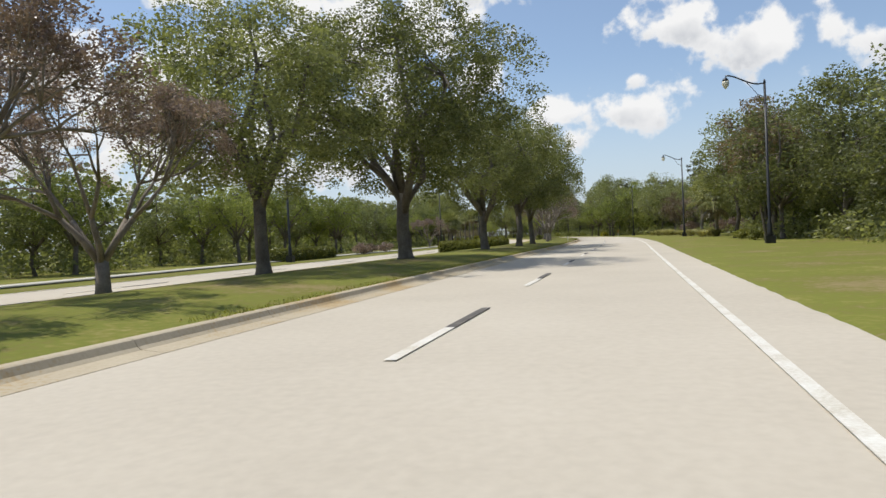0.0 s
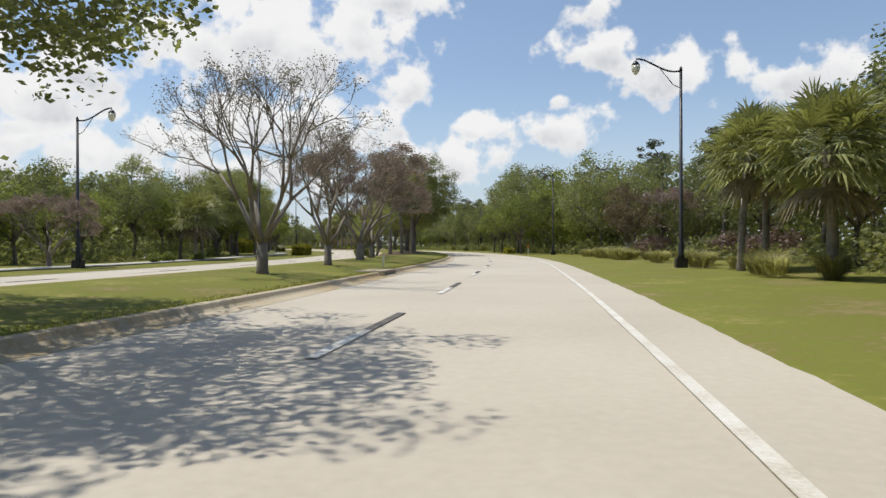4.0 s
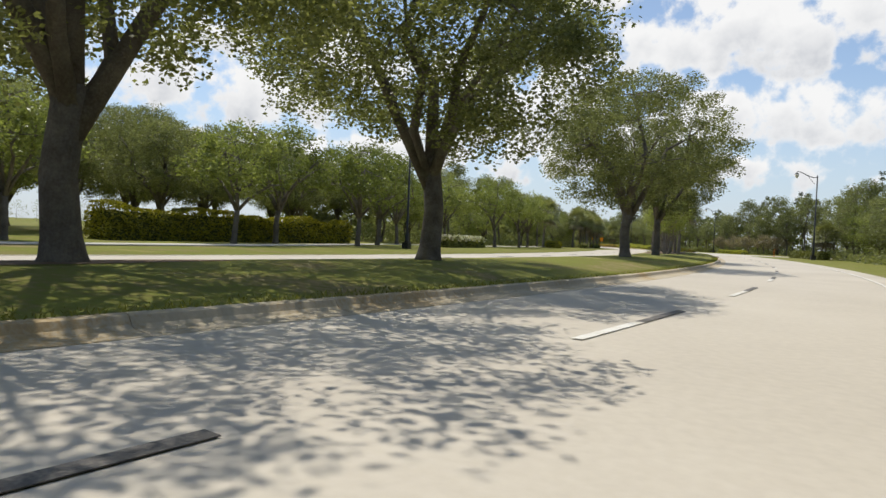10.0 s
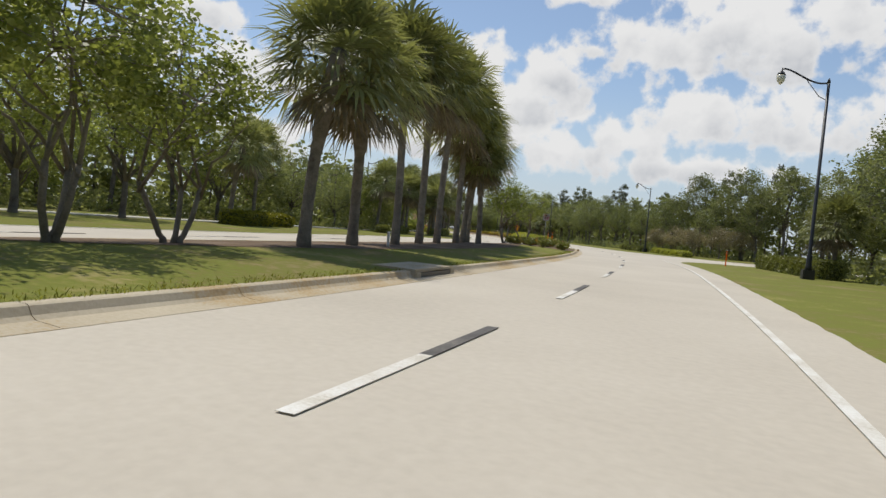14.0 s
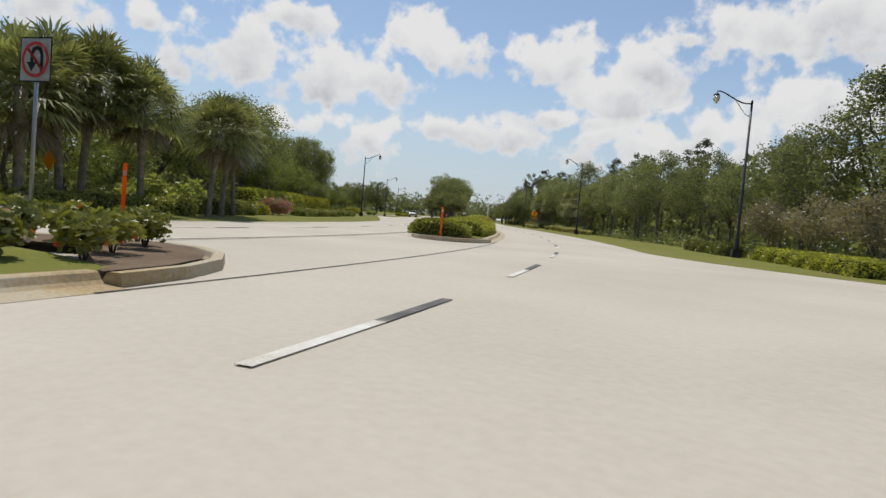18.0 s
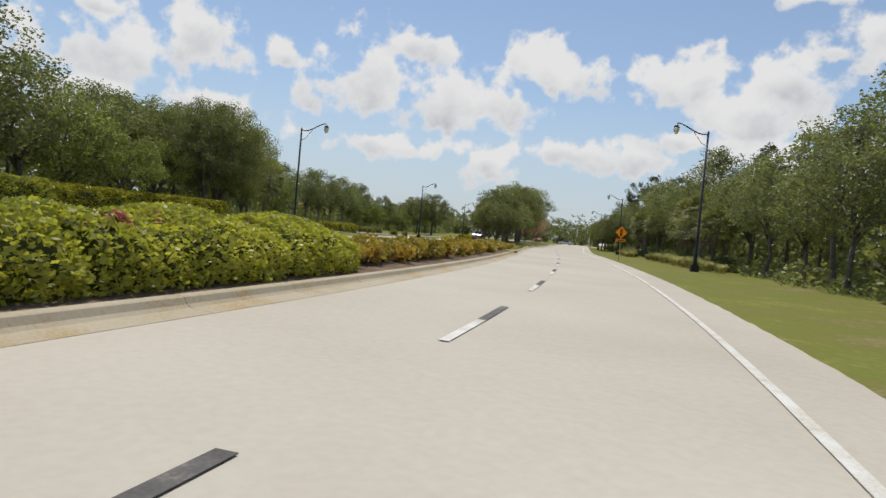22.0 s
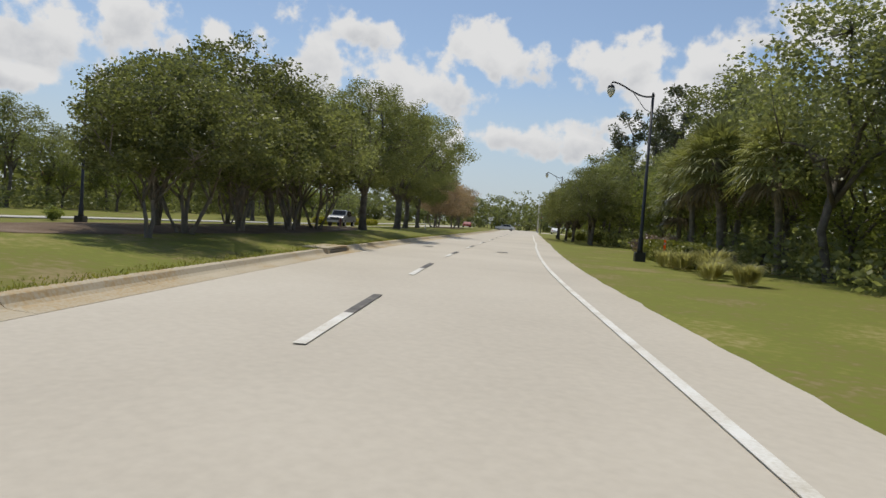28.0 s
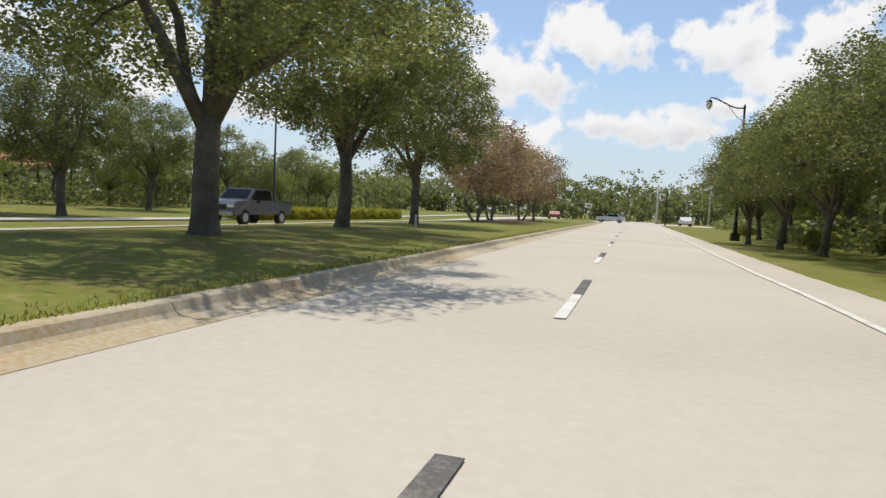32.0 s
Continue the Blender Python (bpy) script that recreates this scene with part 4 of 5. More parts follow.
u = -14.0
while u < 490:
    wood_at(u, right_edge(u) + rnd.uniform(0, 1.8), rnd.uniform(0.88, 1.18) * (0.82 if 288 < u < 365 else 0.95 if 104 < u <= 124 else 1.2 if 124 < u <= 140 else 1.34 if 140 < u < 176 else 1.0), rnd.choice((0, 0, 2)) if 288 < u < 372 else None)
    if rnd.random() < 0.2:
        k = rnd.choice((0, 1))
        put_tree("pine%d" % k, PINE[k], "slash_pine", "tall slim pine with a thin tufted top", "tree", "pines over the woods", u, right_edge(u) + rnd.uniform(6, 14), 0.03, rnd.uniform(0, 360), rnd.uniform(0.75, 0.95))
    u += rnd.uniform(4.6, 6.0)
OPEN_LEFT = (136.0, 204.0)                         # open ground with single trees
u = -10.0
while u < 490:
    if OPEN_LEFT[0] < u < OPEN_LEFT[1]:
        u = OPEN_LEFT[1]
    wood_at(u, left_edge(u) - rnd.uniform(0, 2.5), rnd.uniform(0.66, 0.9) * ramp_of(LEFT_TALL, u))
    if rnd.random() < 0.3:
        put_tree("light0", LIGHT[0], "young_tree", "young tree with bright green leaves in the grass", "tree", "young trees", u + 1, left_edge(u) + rnd.uniform(0.5, 3), 0.05 - dip(u), rnd.uniform(0, 360), rnd.uniform(0.6, 0.85))
    u += rnd.uniform(5.2, 6.8) if not 255 < u < 340 else rnd.uniform(3.6, 4.8)

for u, o, sc in ((431.4, 12.6, .98), (427, 15.5, .9), (419, 15, 1), (413, 18, .95), (436, 17, .9), (407, 19, .9), (278, 56, 1.2), (271, 58, 1.25), (286, 38, 1.05), (293, 31, 1), (300, 27, .95), (92, 24, .8), (97, 27, .9), (372, 22, .95), (366, 25, 1), (358, 23, .9), (128, 21, .8), (136, 24, .85), (147, 21, .8), (158, 23, .78), (169, 24, .8)):
    put_tree("pine0", PINE[0], "slash_pine", "tall slim pine with a thin tufted top", "tree", "pines over the woods", u, o, 0.03, rnd.uniform(0, 360), sc)
for u, o, k, sc in ((65, 14.5, 0, 1.1), (286, 27, 2, 1.2), (291, 24, 0, 1.3), (296, 20, 2, 1.15), (285, 33, 0, 1.3), (284, 40, 2, 1.2), (262, 52, 0, 1.3), (268, 54, 2, 1.2), (274, 52, 0, 1.3), (252, 20, 0, 1.2), (246, 19, 2, 1.1), (63.5, 11.6, 0, 1.12), (52, 13, 1, 1.15), (47, 15.5, 2, 1.0), (385.5, 14.2, 0, 1.05)):
    wood_at(u, o, sc, k)
PALE = broad_tree(43, 4.4, 0.9, 2.4, 0.9, 80, 60, 0.09, BARK_PALE, TAN_LEAF, 0.11, 3)
for u, o, sc in ((286, 14.8, 0.9), (287, 18.8, 1.0), (288.5, 23, 1.05), (293, 15.2, 0.95), (298, 14.6, 0.9)):
    put_tree("pale", PALE, "pale_small_tree", "small tree with dry tan and pinkish leaves", "tree", "pale small trees", u, o, 0.03, rnd.uniform(0, 360), sc)
BROWN = broad_tree(42, 11.5, 2.4, 3.6, 2.2, 130, 62, 0.12, BARK_PALE, BROWN_LEAF, 0.17, 2)
for u, o, sc in ((55, 12.5, 1.0), (112, 12.4, 0.58), (121, 15, 0.7), (29, 16, 1.05)):
    put_tree("brown", BROWN, "browning_tree", "tree with dry brown leaves at the woods' edge", "tree", "browning trees", u, o, 0.03, rnd.uniform(0, 360), sc)


def far_woods():
    """The depth of the woods behind the first row, and the belt of trees round the horizon, as one sheet of foliage and stems."""
    rng = np.random.default_rng(90)
    spots = []
    for u in np.arange(-40, 560, 5.0):
        for k in range(3):
            spots.append((at(u + rng.uniform(-2, 2), right_edge(u) + 5.5 + 5.5 * k + rng.uniform(-1.5, 1.5)), 8.5 + 3.0 * rng.random() + k))
        for k in range(0 if OPEN_LEFT[0] < u < OPEN_LEFT[1] else 2):
            spots.append((at(u + rng.uniform(-2, 2), left_edge(u) - 5.5 - 6 * k - rng.uniform(0, 3)), 7.0 + 2.5 * rng.random() + k))
    for o in np.arange(-110, 110, 3.0):
        for k in range(4):
            spots.append((at(548 + 8 * k + rng.uniform(-4, 4), o + rng.uniform(-1.5, 1.5)), (3.5, 7.0, 9.0, 11.0)[k] + 3.0 * rng.random()))
    for a in np.arange(0, 360, 1.1):
        d = 420 + 60 * rng.random()
        spots.append((Vector((-10 + d * math.cos(radians(a)), 200 + d * math.sin(radians(a)), 0)), 11 + 6 * rng.random()))
    cent, spread, verts, faces = [], [], [], []
    for p, h in spots:
        tube([(p.x, p.y, -0.6), (p.x, p.y, h * 0.6)], [0.14, 0.07], 4, verts, faces)
        far = (p - Vector((-10, 200, 0))).length > 380
        n = 22 if not far else 16
        r = h * 0.34 if not far else h * 0.6
        for _ in range(n):
            d = rng.normal(size=3)
            d /= np.linalg.norm(d)
            q = rng.random() ** 0.45
            cent.append((p.x + d[0] * r * q, p.y + d[1] * r * q, h * (0.47 + 0.48 * d[2] * q)))
            spread.append(1.15 if not far else 2.6)
    quads = [f for f in faces if len(f) == 4]
    sv, sf = np.array(verts), np.array(quads)
    lv, lf = leaf_cards(np.array(cent), np.array(spread), 13, 0.40, rng)
    idx = np.concatenate([np.zeros(len(sf), int), np.ones(len(lf), int)])
    ob = new("far_woods", fast_mesh("far_woods", np.concatenate([sv, lv]), np.concatenate([sf, lf + len(sv)]), [BARK, WOOD_LEAF], idx))
    tagged(ob, "deep belt of woods behind the first trees", "woods", kind="stuff")


def undergrowth(name, edge, sign, mat, seed, u0, u1, label, top, step=1.1, leaf=0.17, wide=0.75):
    """A ragged bank of bushes along the foot of the woods."""
    rng = np.random.default_rng(seed)
    cent, spread = [], []
    for u in np.arange(u0, u1, step):
        if sign < 0 and OPEN_LEFT[0] < u < OPEN_LEFT[1]:
            continue
        for k in range(3):
            o = edge(u) + sign * (-1.0 + 2.6 * k + rng.uniform(-0.9, 0.9))
            h = (top if sign < 0 or step > 1.5 else top * ramp_of([(280, 1.0), (290, 0.35), (368, 0.35), (378, 1.0)], u)) * (0.55 + 0.45 * noise.noise((u * 0.13, k * 3.0, seed))) * (0.7 + 0.3 * k) + 0.5
            for z in np.arange(0.25, h, 0.75 * wide):
                p = at(u + rng.uniform(-0.6, 0.6), o + rng.uniform(-0.4, 0.4), z + rng.uniform(-0.15, 0.15))
                cent.append(p)
                spread.append(wide)
    lv, lf = leaf_cards(np.array(cent), np.array(spread), 22, leaf, rng)
    tagged(new(name, fast_mesh(name, lv, lf, [mat])), label, "undergrowth", kind="stuff")


far_woods()
undergrowth("right_undergrowth", right_edge, 1, WOOD_LEAF, 91, -20, 500, "ragged bank of bushes at the foot of the woods", 2.2)
undergrowth("left_undergrowth", left_edge, -1, WOOD_LEAF, 92, -20, 500, "ragged bank of bushes at the foot of the woods", 1.9)
undergrowth("right_thicket", lambda u: right_edge(u) + 13, 1, WOOD_LEAF, 93, -20, 520, "dense thicket deep in the woods", 5.5, 1.9, 0.30, 1.3)
undergrowth("left_thicket", lambda u: left_edge(u) - 12, -1, WOOD_LEAF, 94, -20, 520, "dense thicket deep in the woods", 4.5, 1.9, 0.30, 1.3)

# ---- kerbs ----


def kerb_run(name, us, side, label):
    """Kerb stones along us. side(u): the face's offset and the way it looks (+1 towards larger o)."""
    root = empty(name, Matrix(), label, "kerb", kind="structure")
    for a, b in zip(us[:-1], us[1:]):
        v = []
        for u in (a + 0.006, b - 0.006):
            o, w = side(u)
            v += [at(u, o + 0.42 * w, -0.03), at(u, o + 0.42 * w, -0.007), at(u, o + 0.06 * w, 0.02), at(u, o, 0.06), at(u, o - 0.05 * w, 0.145), at(u, o - 0.09 * w, 0.16), at(u, o - 0.24 * w, 0.16), at(u, o - 0.26 * w, -0.03)]
        f = [(k, (k + 1) % 8, 8 + (k + 1) % 8, 8 + k) for k in range(8)] + [tuple(range(8)), tuple(range(15, 7, -1))]
        child("kerb_stone", mesh_of("kerb_stone", v, f, [CONCRETE_KERB]), root)
    return root


def kerb_loop(name, pts, label):
    """Kerb stones round the nose of a median; pts runs with the kerb's face on its right."""
    root = empty(name, Matrix(), label, "kerb", kind="structure")
    pts = [Vector(p) for p in pts]
    for i in range(len(pts) - 1):
        v = []
        for j in (i, i + 1):
            d = (pts[min(j + 1, len(pts) - 1)] - pts[max(j - 1, 0)]).normalized()
            n = Vector((d.y, -d.x, 0))
            v += [pts[j] + n * w + Vector((0, 0, z)) for w, z in ((0.42, -0.03), (0.42, -0.007), (0.06, 0.02), (0, 0.06), (-0.05, 0.145), (-0.09, 0.16), (-0.24, 0.16), (-0.26, -0.03))]
        f = [(k, (k + 1) % 8, 8 + (k + 1) % 8, 8 + k) for k in range(8)] + [tuple(range(8)), tuple(range(15, 7, -1))]
        child("kerb_stone", mesh_of("kerb_stone", v, f, [CONCRETE_KERB]), root)


def nose(u, o_a, o_b, reach):
    """Half an oval from o_a to o_b at u, bulging by reach along the road."""
    c, h = (o_a + o_b) / 2, (o_a - o_b) / 2
    return [at(u + reach * math.sin(math.pi * k / 10), c + h * math.cos(math.pi * k / 10)) for k in range(11)]


KLAB = "weathered concrete kerb along the grass median"
kerb_run("kerb_near", np.linspace(-24, OPEN_A, 94), lambda u: (KERB_O, 1), KLAB)
kerb_run("kerb_near_beyond", np.linspace(OPEN_B, 500, 72), lambda u: (KERB_O, 1), KLAB)
kerb_run("kerb_far", np.linspace(-24, OPEN_A, 48), lambda u: (med_o(u), -1), KLAB)
kerb_run("kerb_far_beyond", np.linspace(OPEN_B, 500, 40), lambda u: (med_o(u), -1), KLAB)
nose_a = nose(OPEN_A, KERB_O, med_o(OPEN_A), 4.4)
nose_b = nose(OPEN_B, med_o(OPEN_B), KERB_O, -2.7)
kerb_loop("kerb_nose", nose_a[::-1], "rounded concrete kerb at the end of the median")
kerb_loop("kerb_nose_beyond", nose_b[::-1], "rounded concrete kerb at the end of the median")

# mulch beds, a little over the lawn


def bed(name, u0, u1, o0, o1, label, wobble=0.25):
    us = np.arange(u0, u1 + 0.5, 1.0)
    verts, faces, n = [], [], 6
    for i, u in enumerate(us):
        end = min(1.0, 0.15 + 0.85 * math.sin(math.pi * min(1, max(0, (u - u0) / (u1 - u0)))) ** 0.4)
        lo, hi = (o0(u), o1(u)) if callable(o0) else (o0, o1)
        c, h = (lo + hi) / 2, (hi - lo) / 2 * end
        for k in range(n + 1):
            o = c + h * (2 * k / n - 1) + (wobble * noise.noise((u * 0.5, k * 5.0, 1.0)) if k in (0, n) else 0)
            o = min(max(o, med_o(u) + 0.28), KERB_O - 0.28)
            verts.append(at(u, o, lawn_z(u, o) + 0.012))
    for i in range(len(us) - 1):
        for k in range(n):
            faces.append((i * (n + 1) + k, i * (n + 1) + k + 1, (i + 1) * (n + 1) + k + 1, (i + 1) * (n + 1) + k))
    tagged(new(name, mesh_of(name, verts, faces, [MULCH], smooth=True)), label, "mulch bed", kind="structure")


for i, pts in enumerate((nose_a, nose_b)):
    c = sum(pts, Vector()) / len(pts)
    vv = [Vector((c.x, c.y, 0.15))] + [Vector((c.x + (p.x - c.x) * 0.97, c.y + (p.y - c.y) * 0.97, 0.143)) for p in pts]
    tagged(new("mulch_nose", mesh_of("mulch_nose", vv, [(0, k + 1, k + 2) for k in range(10)], [MULCH])), "brown bark mulch in the rounded end of the median", "mulch bed", kind="structure")
MLAB = "brown bark mulch bed on the median"
bed("mulch_bed", 205, 248, -11.4, -6.6, MLAB)
bed("mulch_bed", 246, OPEN_A + 0.2, lambda u: med_o(u), lambda u: KERB_O, MLAB)
bed("mulch_bed", OPEN_B - 0.2, 357, lambda u: med_o(u), lambda u: KERB_O, MLAB)
bed("mulch_bed", 371, 402, -12.4, -6.2, MLAB)
bed("mulch_bed", 108, 146, -11.0, -6.6, MLAB)
bed("mulch_bed", 450, 474, -12.2, -7.4, MLAB)

# ---- markings ----


def mark(parent, name, u0, u1, o, w, mat, step=3.0, fall=0.0):
    n = max(1, int(math.ceil((u1 - u0) / step)))
    v, f = [], []
    for i in range(n + 1):
        u = u0 + (u1 - u0) * i / n
        z = -fall * dip(u)
        v += [at(u, o - w / 2, z - 0.004), at(u, o - w / 2, z + 0.003), at(u, o + w / 2, z + 0.003), at(u, o + w / 2, z - 0.004)]
    for i in range(n):
        for k in range(3):
            f.append((i * 4 + k, i * 4 + k + 1, i * 4 + k + 5, i * 4 + k + 4))
    return child(name, mesh_of(name, v, f, [mat]), parent)


markings = empty("lane_markings", Matrix(), "worn white dashes with black contrast bars between the lanes", "road marking", kind="structure")
dash_ends = [110.8 - 9.1 * k for k in range(14)] + [110.8 + 9.45 * k for k in range(1, 16)] + [262.0 + 9.03 * k for k in range(24)]
for u in sorted(dash_ends):
    mark(markings, "white_dash", u - 4.6, u - 2.3, 0.0, 0.14, PAINT_WHITE)
    mark(markings, "black_dash", u - 2.3, u, 0.0, 0.15, PAINT_BLACK)
edge = empty("edge_line", Matrix(), "solid white line along the right edge of the road", "road marking", kind="structure")
for a, b in ((-40, 254), (286, 462)):
    u = a
    while u < b:
        mark(edge, "edge_stripe", u, min(u + 12, b), EDGE_O, 0.13, PAINT_WHITE, 2.0)
        u += 12
joints = empty("road_joints", Matrix(), "dark sealed joints across the turning gap", "road marking", kind="structure")
mark(joints, "joint", 259, 285, KERB_O + 0.42, 0.035, PAINT_BLACK)
mark(joints, "joint", 250, 318, -8.45, 0.04, PAINT_BLACK)
for u, o in ((391.5, -1.8), (391.0, 1.9)):
    mark(joints, "sensor_patch", u, u + 0.45, o, 0.5, PAINT_BLACK)
oppm = empty("opposite_markings", Matrix(), "white and yellow lines of the opposite road", "road marking", kind="structure")
u = -20.0
while u < 480:
    mark(oppm, "white_dash", u, u + 2.4, far_o(u) - 3.6, 0.13, PAINT_WHITE, fall=0.514)
    mark(oppm, "black_dash", u + 2.4, u + 4.8, far_o(u) - 3.6, 0.13, PAINT_BLACK, fall=0.514)
    mark(oppm, "white_line", u, u + 9.1, far_o(u) - OPP_W + 0.35, 0.13, PAINT_WHITE, fall=0.95)
    u += 9.1

# ---- hedges, beds and small plants ----


def put_hedge(seed, u0, u1, o, depth, h, mat, label, density=240, leaf=0.08, petals=None, wave=0.0, dome=0.0):
    u = (u0 + u1) / 2
    me = hedge_mesh(seed, abs((at(u1, o) - at(u0, o)).length), depth, h, mat, leaf, density, wave=wave, dome=dome)
    ob = empty("hedge", place(u, o, lawn_z(u, o) - 0.02, 90), label, "hedge")
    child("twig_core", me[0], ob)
    child("foliage", me[1], ob)
    return ob


MEDIAN_LEAF = leafy("median_hedge_leaves", (0.22, 0.225, 0.042), (0.40, 0.40, 0.07), (0.58, 0.55, 0.11), 0.5)
put_hedge(201, 157, 170, -33.0, 2.0, 1.9, YELLOW_LEAF, "long tall clipped hedge with yellowish green top", 150, 0.10, wave=0.2)
put_hedge(202, 170.3, 183.5, -33.4, 2.0, 1.8, YELLOW_LEAF, "long tall clipped hedge with yellowish green top", 150, 0.10, wave=0.2)
put_hedge(203, 192.4, 203.4, -27.6, 1.6, 0.95, HEDGE_LEAF, "clipped hedge crowned with white blossom", 110, 0.10)
put_hedge(204, 233.5, 242, -25.6, 1.5, 0.95, YELLOW_LEAF, "low clipped hedge with bright yellow leaves")
put_hedge(205, 256, 266, -22.0, 1.4, 0.7, HEDGE_LEAF, "low clipped green hedge beside the path")
put_hedge(206, 272, 283, -19.2, 1.6, 0.75, HEDGE_LEAF, "low clipped green hedge beside the path")
put_hedge(207, 286, 294.6, -20.6, 1.6, 0.85, HEDGE_LEAF, "rounded dark green hedge on the verge")
put_hedge(208, 295.3, 299, -21.2, 1.3, 0.75, YELLOW_LEAF, "low hedge with bright yellow leaves")
put_hedge(209, 305.6, 321, -20.4, 1.3, 0.6, HEDGE_LEAF, "low flat-topped green hedge on the verge")
put_hedge(210, 305, 322, -25.2, 2.4, 1.9, MEDIAN_LEAF, "tall clipped hedge behind the path", 150, 0.10)
put_hedge(211, 322.5, 339.6, -25.4, 2.2, 1.8, YELLOW_LEAF, "tall clipped hedge with yellow-green leaves", 150, 0.10)
put_hedge(212, 326, 334.5, -20.8, 1.2, 0.6, HEDGE_LEAF, "low flat-topped green hedge on the verge")
put_hedge(213, 359.5, 369.5, -24.2, 1.5, 0.95, YELLOW_LEAF, "clipped hedge with yellow-green leaves")
put_hedge(214, 374, 391, -27.5, 1.4, 0.8, HEDGE_LEAF, "clipped hedge along the footpath")
put_hedge(215, 439, 452, -23.6, 1.4, 0.85, YELLOW_LEAF, "low clipped hedge with bright yellow leaves")
put_hedge(216, 453, 468, -23.4, 1.4, 0.85, YELLOW_LEAF, "low clipped hedge with bright yellow leaves")
put_hedge(217, 42, 50, -22.4, 1.6, 0.9, HEDGE_LEAF, "low rounded hedge beside the footpath")
put_hedge(218, 134, 141, -21.4, 1.5, 1.3, YELLOW_LEAF, "clipped hedge with yellow-green leaves")
put_hedge(219, 143.5, 146.5, 6.4, 1.0, 0.7, YELLOW_LEAF, "small clipped yellow-green hedge by the road")
put_hedge(220, 241, 256, 12.2, 1.6, 1.15, HEDGE_LEAF, "clipped green hedge on the verge under the lamp")
put_hedge(221, 281.5, 293.5, 12.5, 1.3, 0.72, MEDIAN_LEAF, "clipped yellow-green hedge beyond the side street")
put_hedge(225, 295.5, 304.5, 11.6, 1.3, 0.75, HEDGE_LEAF, "clipped dark green hedge under the lamp")
put_hedge(222, 388, 398, 10.2, 1.5, 1.0, HEDGE_LEAF, "clipped dark green hedge under the trees")
put_hedge(223, 57, 65.5, -10.2, 1.5, 0.75, HEDGE_LEAF, "low dark green hedge behind the median trees")
put_hedge(224, 46, 55, -10.6, 1.5, 0.7, HEDGE_LEAF, "low dark green hedge behind the median trees")
# the long flowering hedge on the median
for i, (a, b) in enumerate(((282.8, 285.3), (286.6, 294), (294.2, 301), (301.2, 306), (306.2, 309.6))):
    m = (a + b) / 2
    w = min(KERB_O - 0.45 - (med_o(m) + 0.45), 4.4)
    w = 2.7 if i == 0 else w
    put_hedge(230 + i, a, b, KERB_O - (0.9 if i == 0 else 0.5) - w / 2, w, (0.66, 0.8, 0.92, 1.0, 1.05)[i], MEDIAN_LEAF, "long rounded hedge of yellow-green leaves on the median", 420, 0.06, wave=0.06, dome=0.32)

crot = [shrub_mesh(301 + i, 0.5, 0.72, CROTON_LEAF, 22, 26, 0.085, RED_PETAL, 0.025) for i in range(3)] + [shrub_mesh(305 + i, 0.5, 0.75, HEDGE_LEAF, 22, 26, 0.085, RED_PETAL, 0.02) for i in range(2)]


def put_shrub(me, name, label, u, o, sc=1.0, group=""):
    ob = new(name, me)
    ob.matrix_basis = place(u, o, lawn_z(u, o) - 0.02, rnd.uniform(0, 360), sc)
    return tagged(ob, label, "shrub", group)


for u0, u1, gap, rows, size in ((310.4, 323, 0.85, 4, 1.05), (324, 328.5, 1.25, 1, 0.9), (329, 338, 0.8, 3, 0.95), (338.6, 356, 0.85, 3, 0.82)):
    for u in np.arange(u0, u1, gap):
        for k in range(rows):
            o = KERB_O - 1.1 - 0.9 * k + rnd.uniform(-0.2, 0.2)
            if o > med_o(u) + 0.6:
                put_shrub(crot[rnd.choice((0, 1, 2))], "croton_shrub", "leafy croton shrub in yellow, orange and red", u + rnd.uniform(-0.2, 0.2), o, size * rnd.uniform(0.85, 1.15), "croton bed")
for u in np.arange(246.5, 262, 1.15):
    for k in range(4):
        o = KERB_O - 1.2 - 1.25 * k + rnd.uniform(-0.2, 0.2)
        if o > med_o(min(u, OPEN_A)) + 0.7 and not (u > OPEN_A and k in (0, 3)):
            put_shrub(crot[rnd.choice((3, 4, 4, 3, 0))], "green_shrub", "round green shrub with a few red leaves in mulch", u + rnd.uniform(-0.2, 0.2), o, rnd.uniform(0.75, 0.95), "shrub bed at the gap")
for u, o in ((260.2, -4.5), (261.3, -5.1), (262.4, -5.5), (263.0, -6.2), (262.3, -7.0), (261.2, -7.8), (260.2, -8.4), (261.6, -6.3)):
    put_shrub(crot[3], "green_shrub", "round green shrub with a few red leaves in mulch", u, o, 0.85, "shrub bed at the gap")
pinks = shrub_mesh(320, 0.42, 0.5, HEDGE_LEAF, 16, 22, 0.085, PINK_PETAL, 0.55)
for u, o in ((302, -4.6), (303.2, -4.9), (306.5, -5.1), (297, -4.7), (291.5, -5.2), (299.5, -4.4)):
    ob = put_shrub(pinks, "pink_flower", "spray of bright pink flowers above the hedge", u, o, 0.8, "pink flowers")
    ob.matrix_basis = place(u, o, lawn_z(u, o) + (0.46 if u < 295 else 0.6), 20 * u, 0.8)
mauve = shrub_mesh(321, 1.2, 1.25, MAUVE_LEAF, 40, 40, 0.085)
for u, o, sc in ((402.6, 10.7, 1.05), (401, 11.6, 1.1), (58, -22.5, 0.9), (61, -22.8, 0.8), (65, -22.6, 0.85), (114, 15.6, 1.6), (118, 16.5, 1.7), (95, 17.5, 1.7), (101, 17.2, 1.6)):
    put_shrub(mauve, "dry_shrub", "open shrub with dry pinkish twigs and leaves", u, o, sc, "dry shrubs")
rosy = shrub_mesh(323, 1.2, 1.25, TAN_LEAF, 40, 44, 0.085, PINK_PETAL, 0.25)
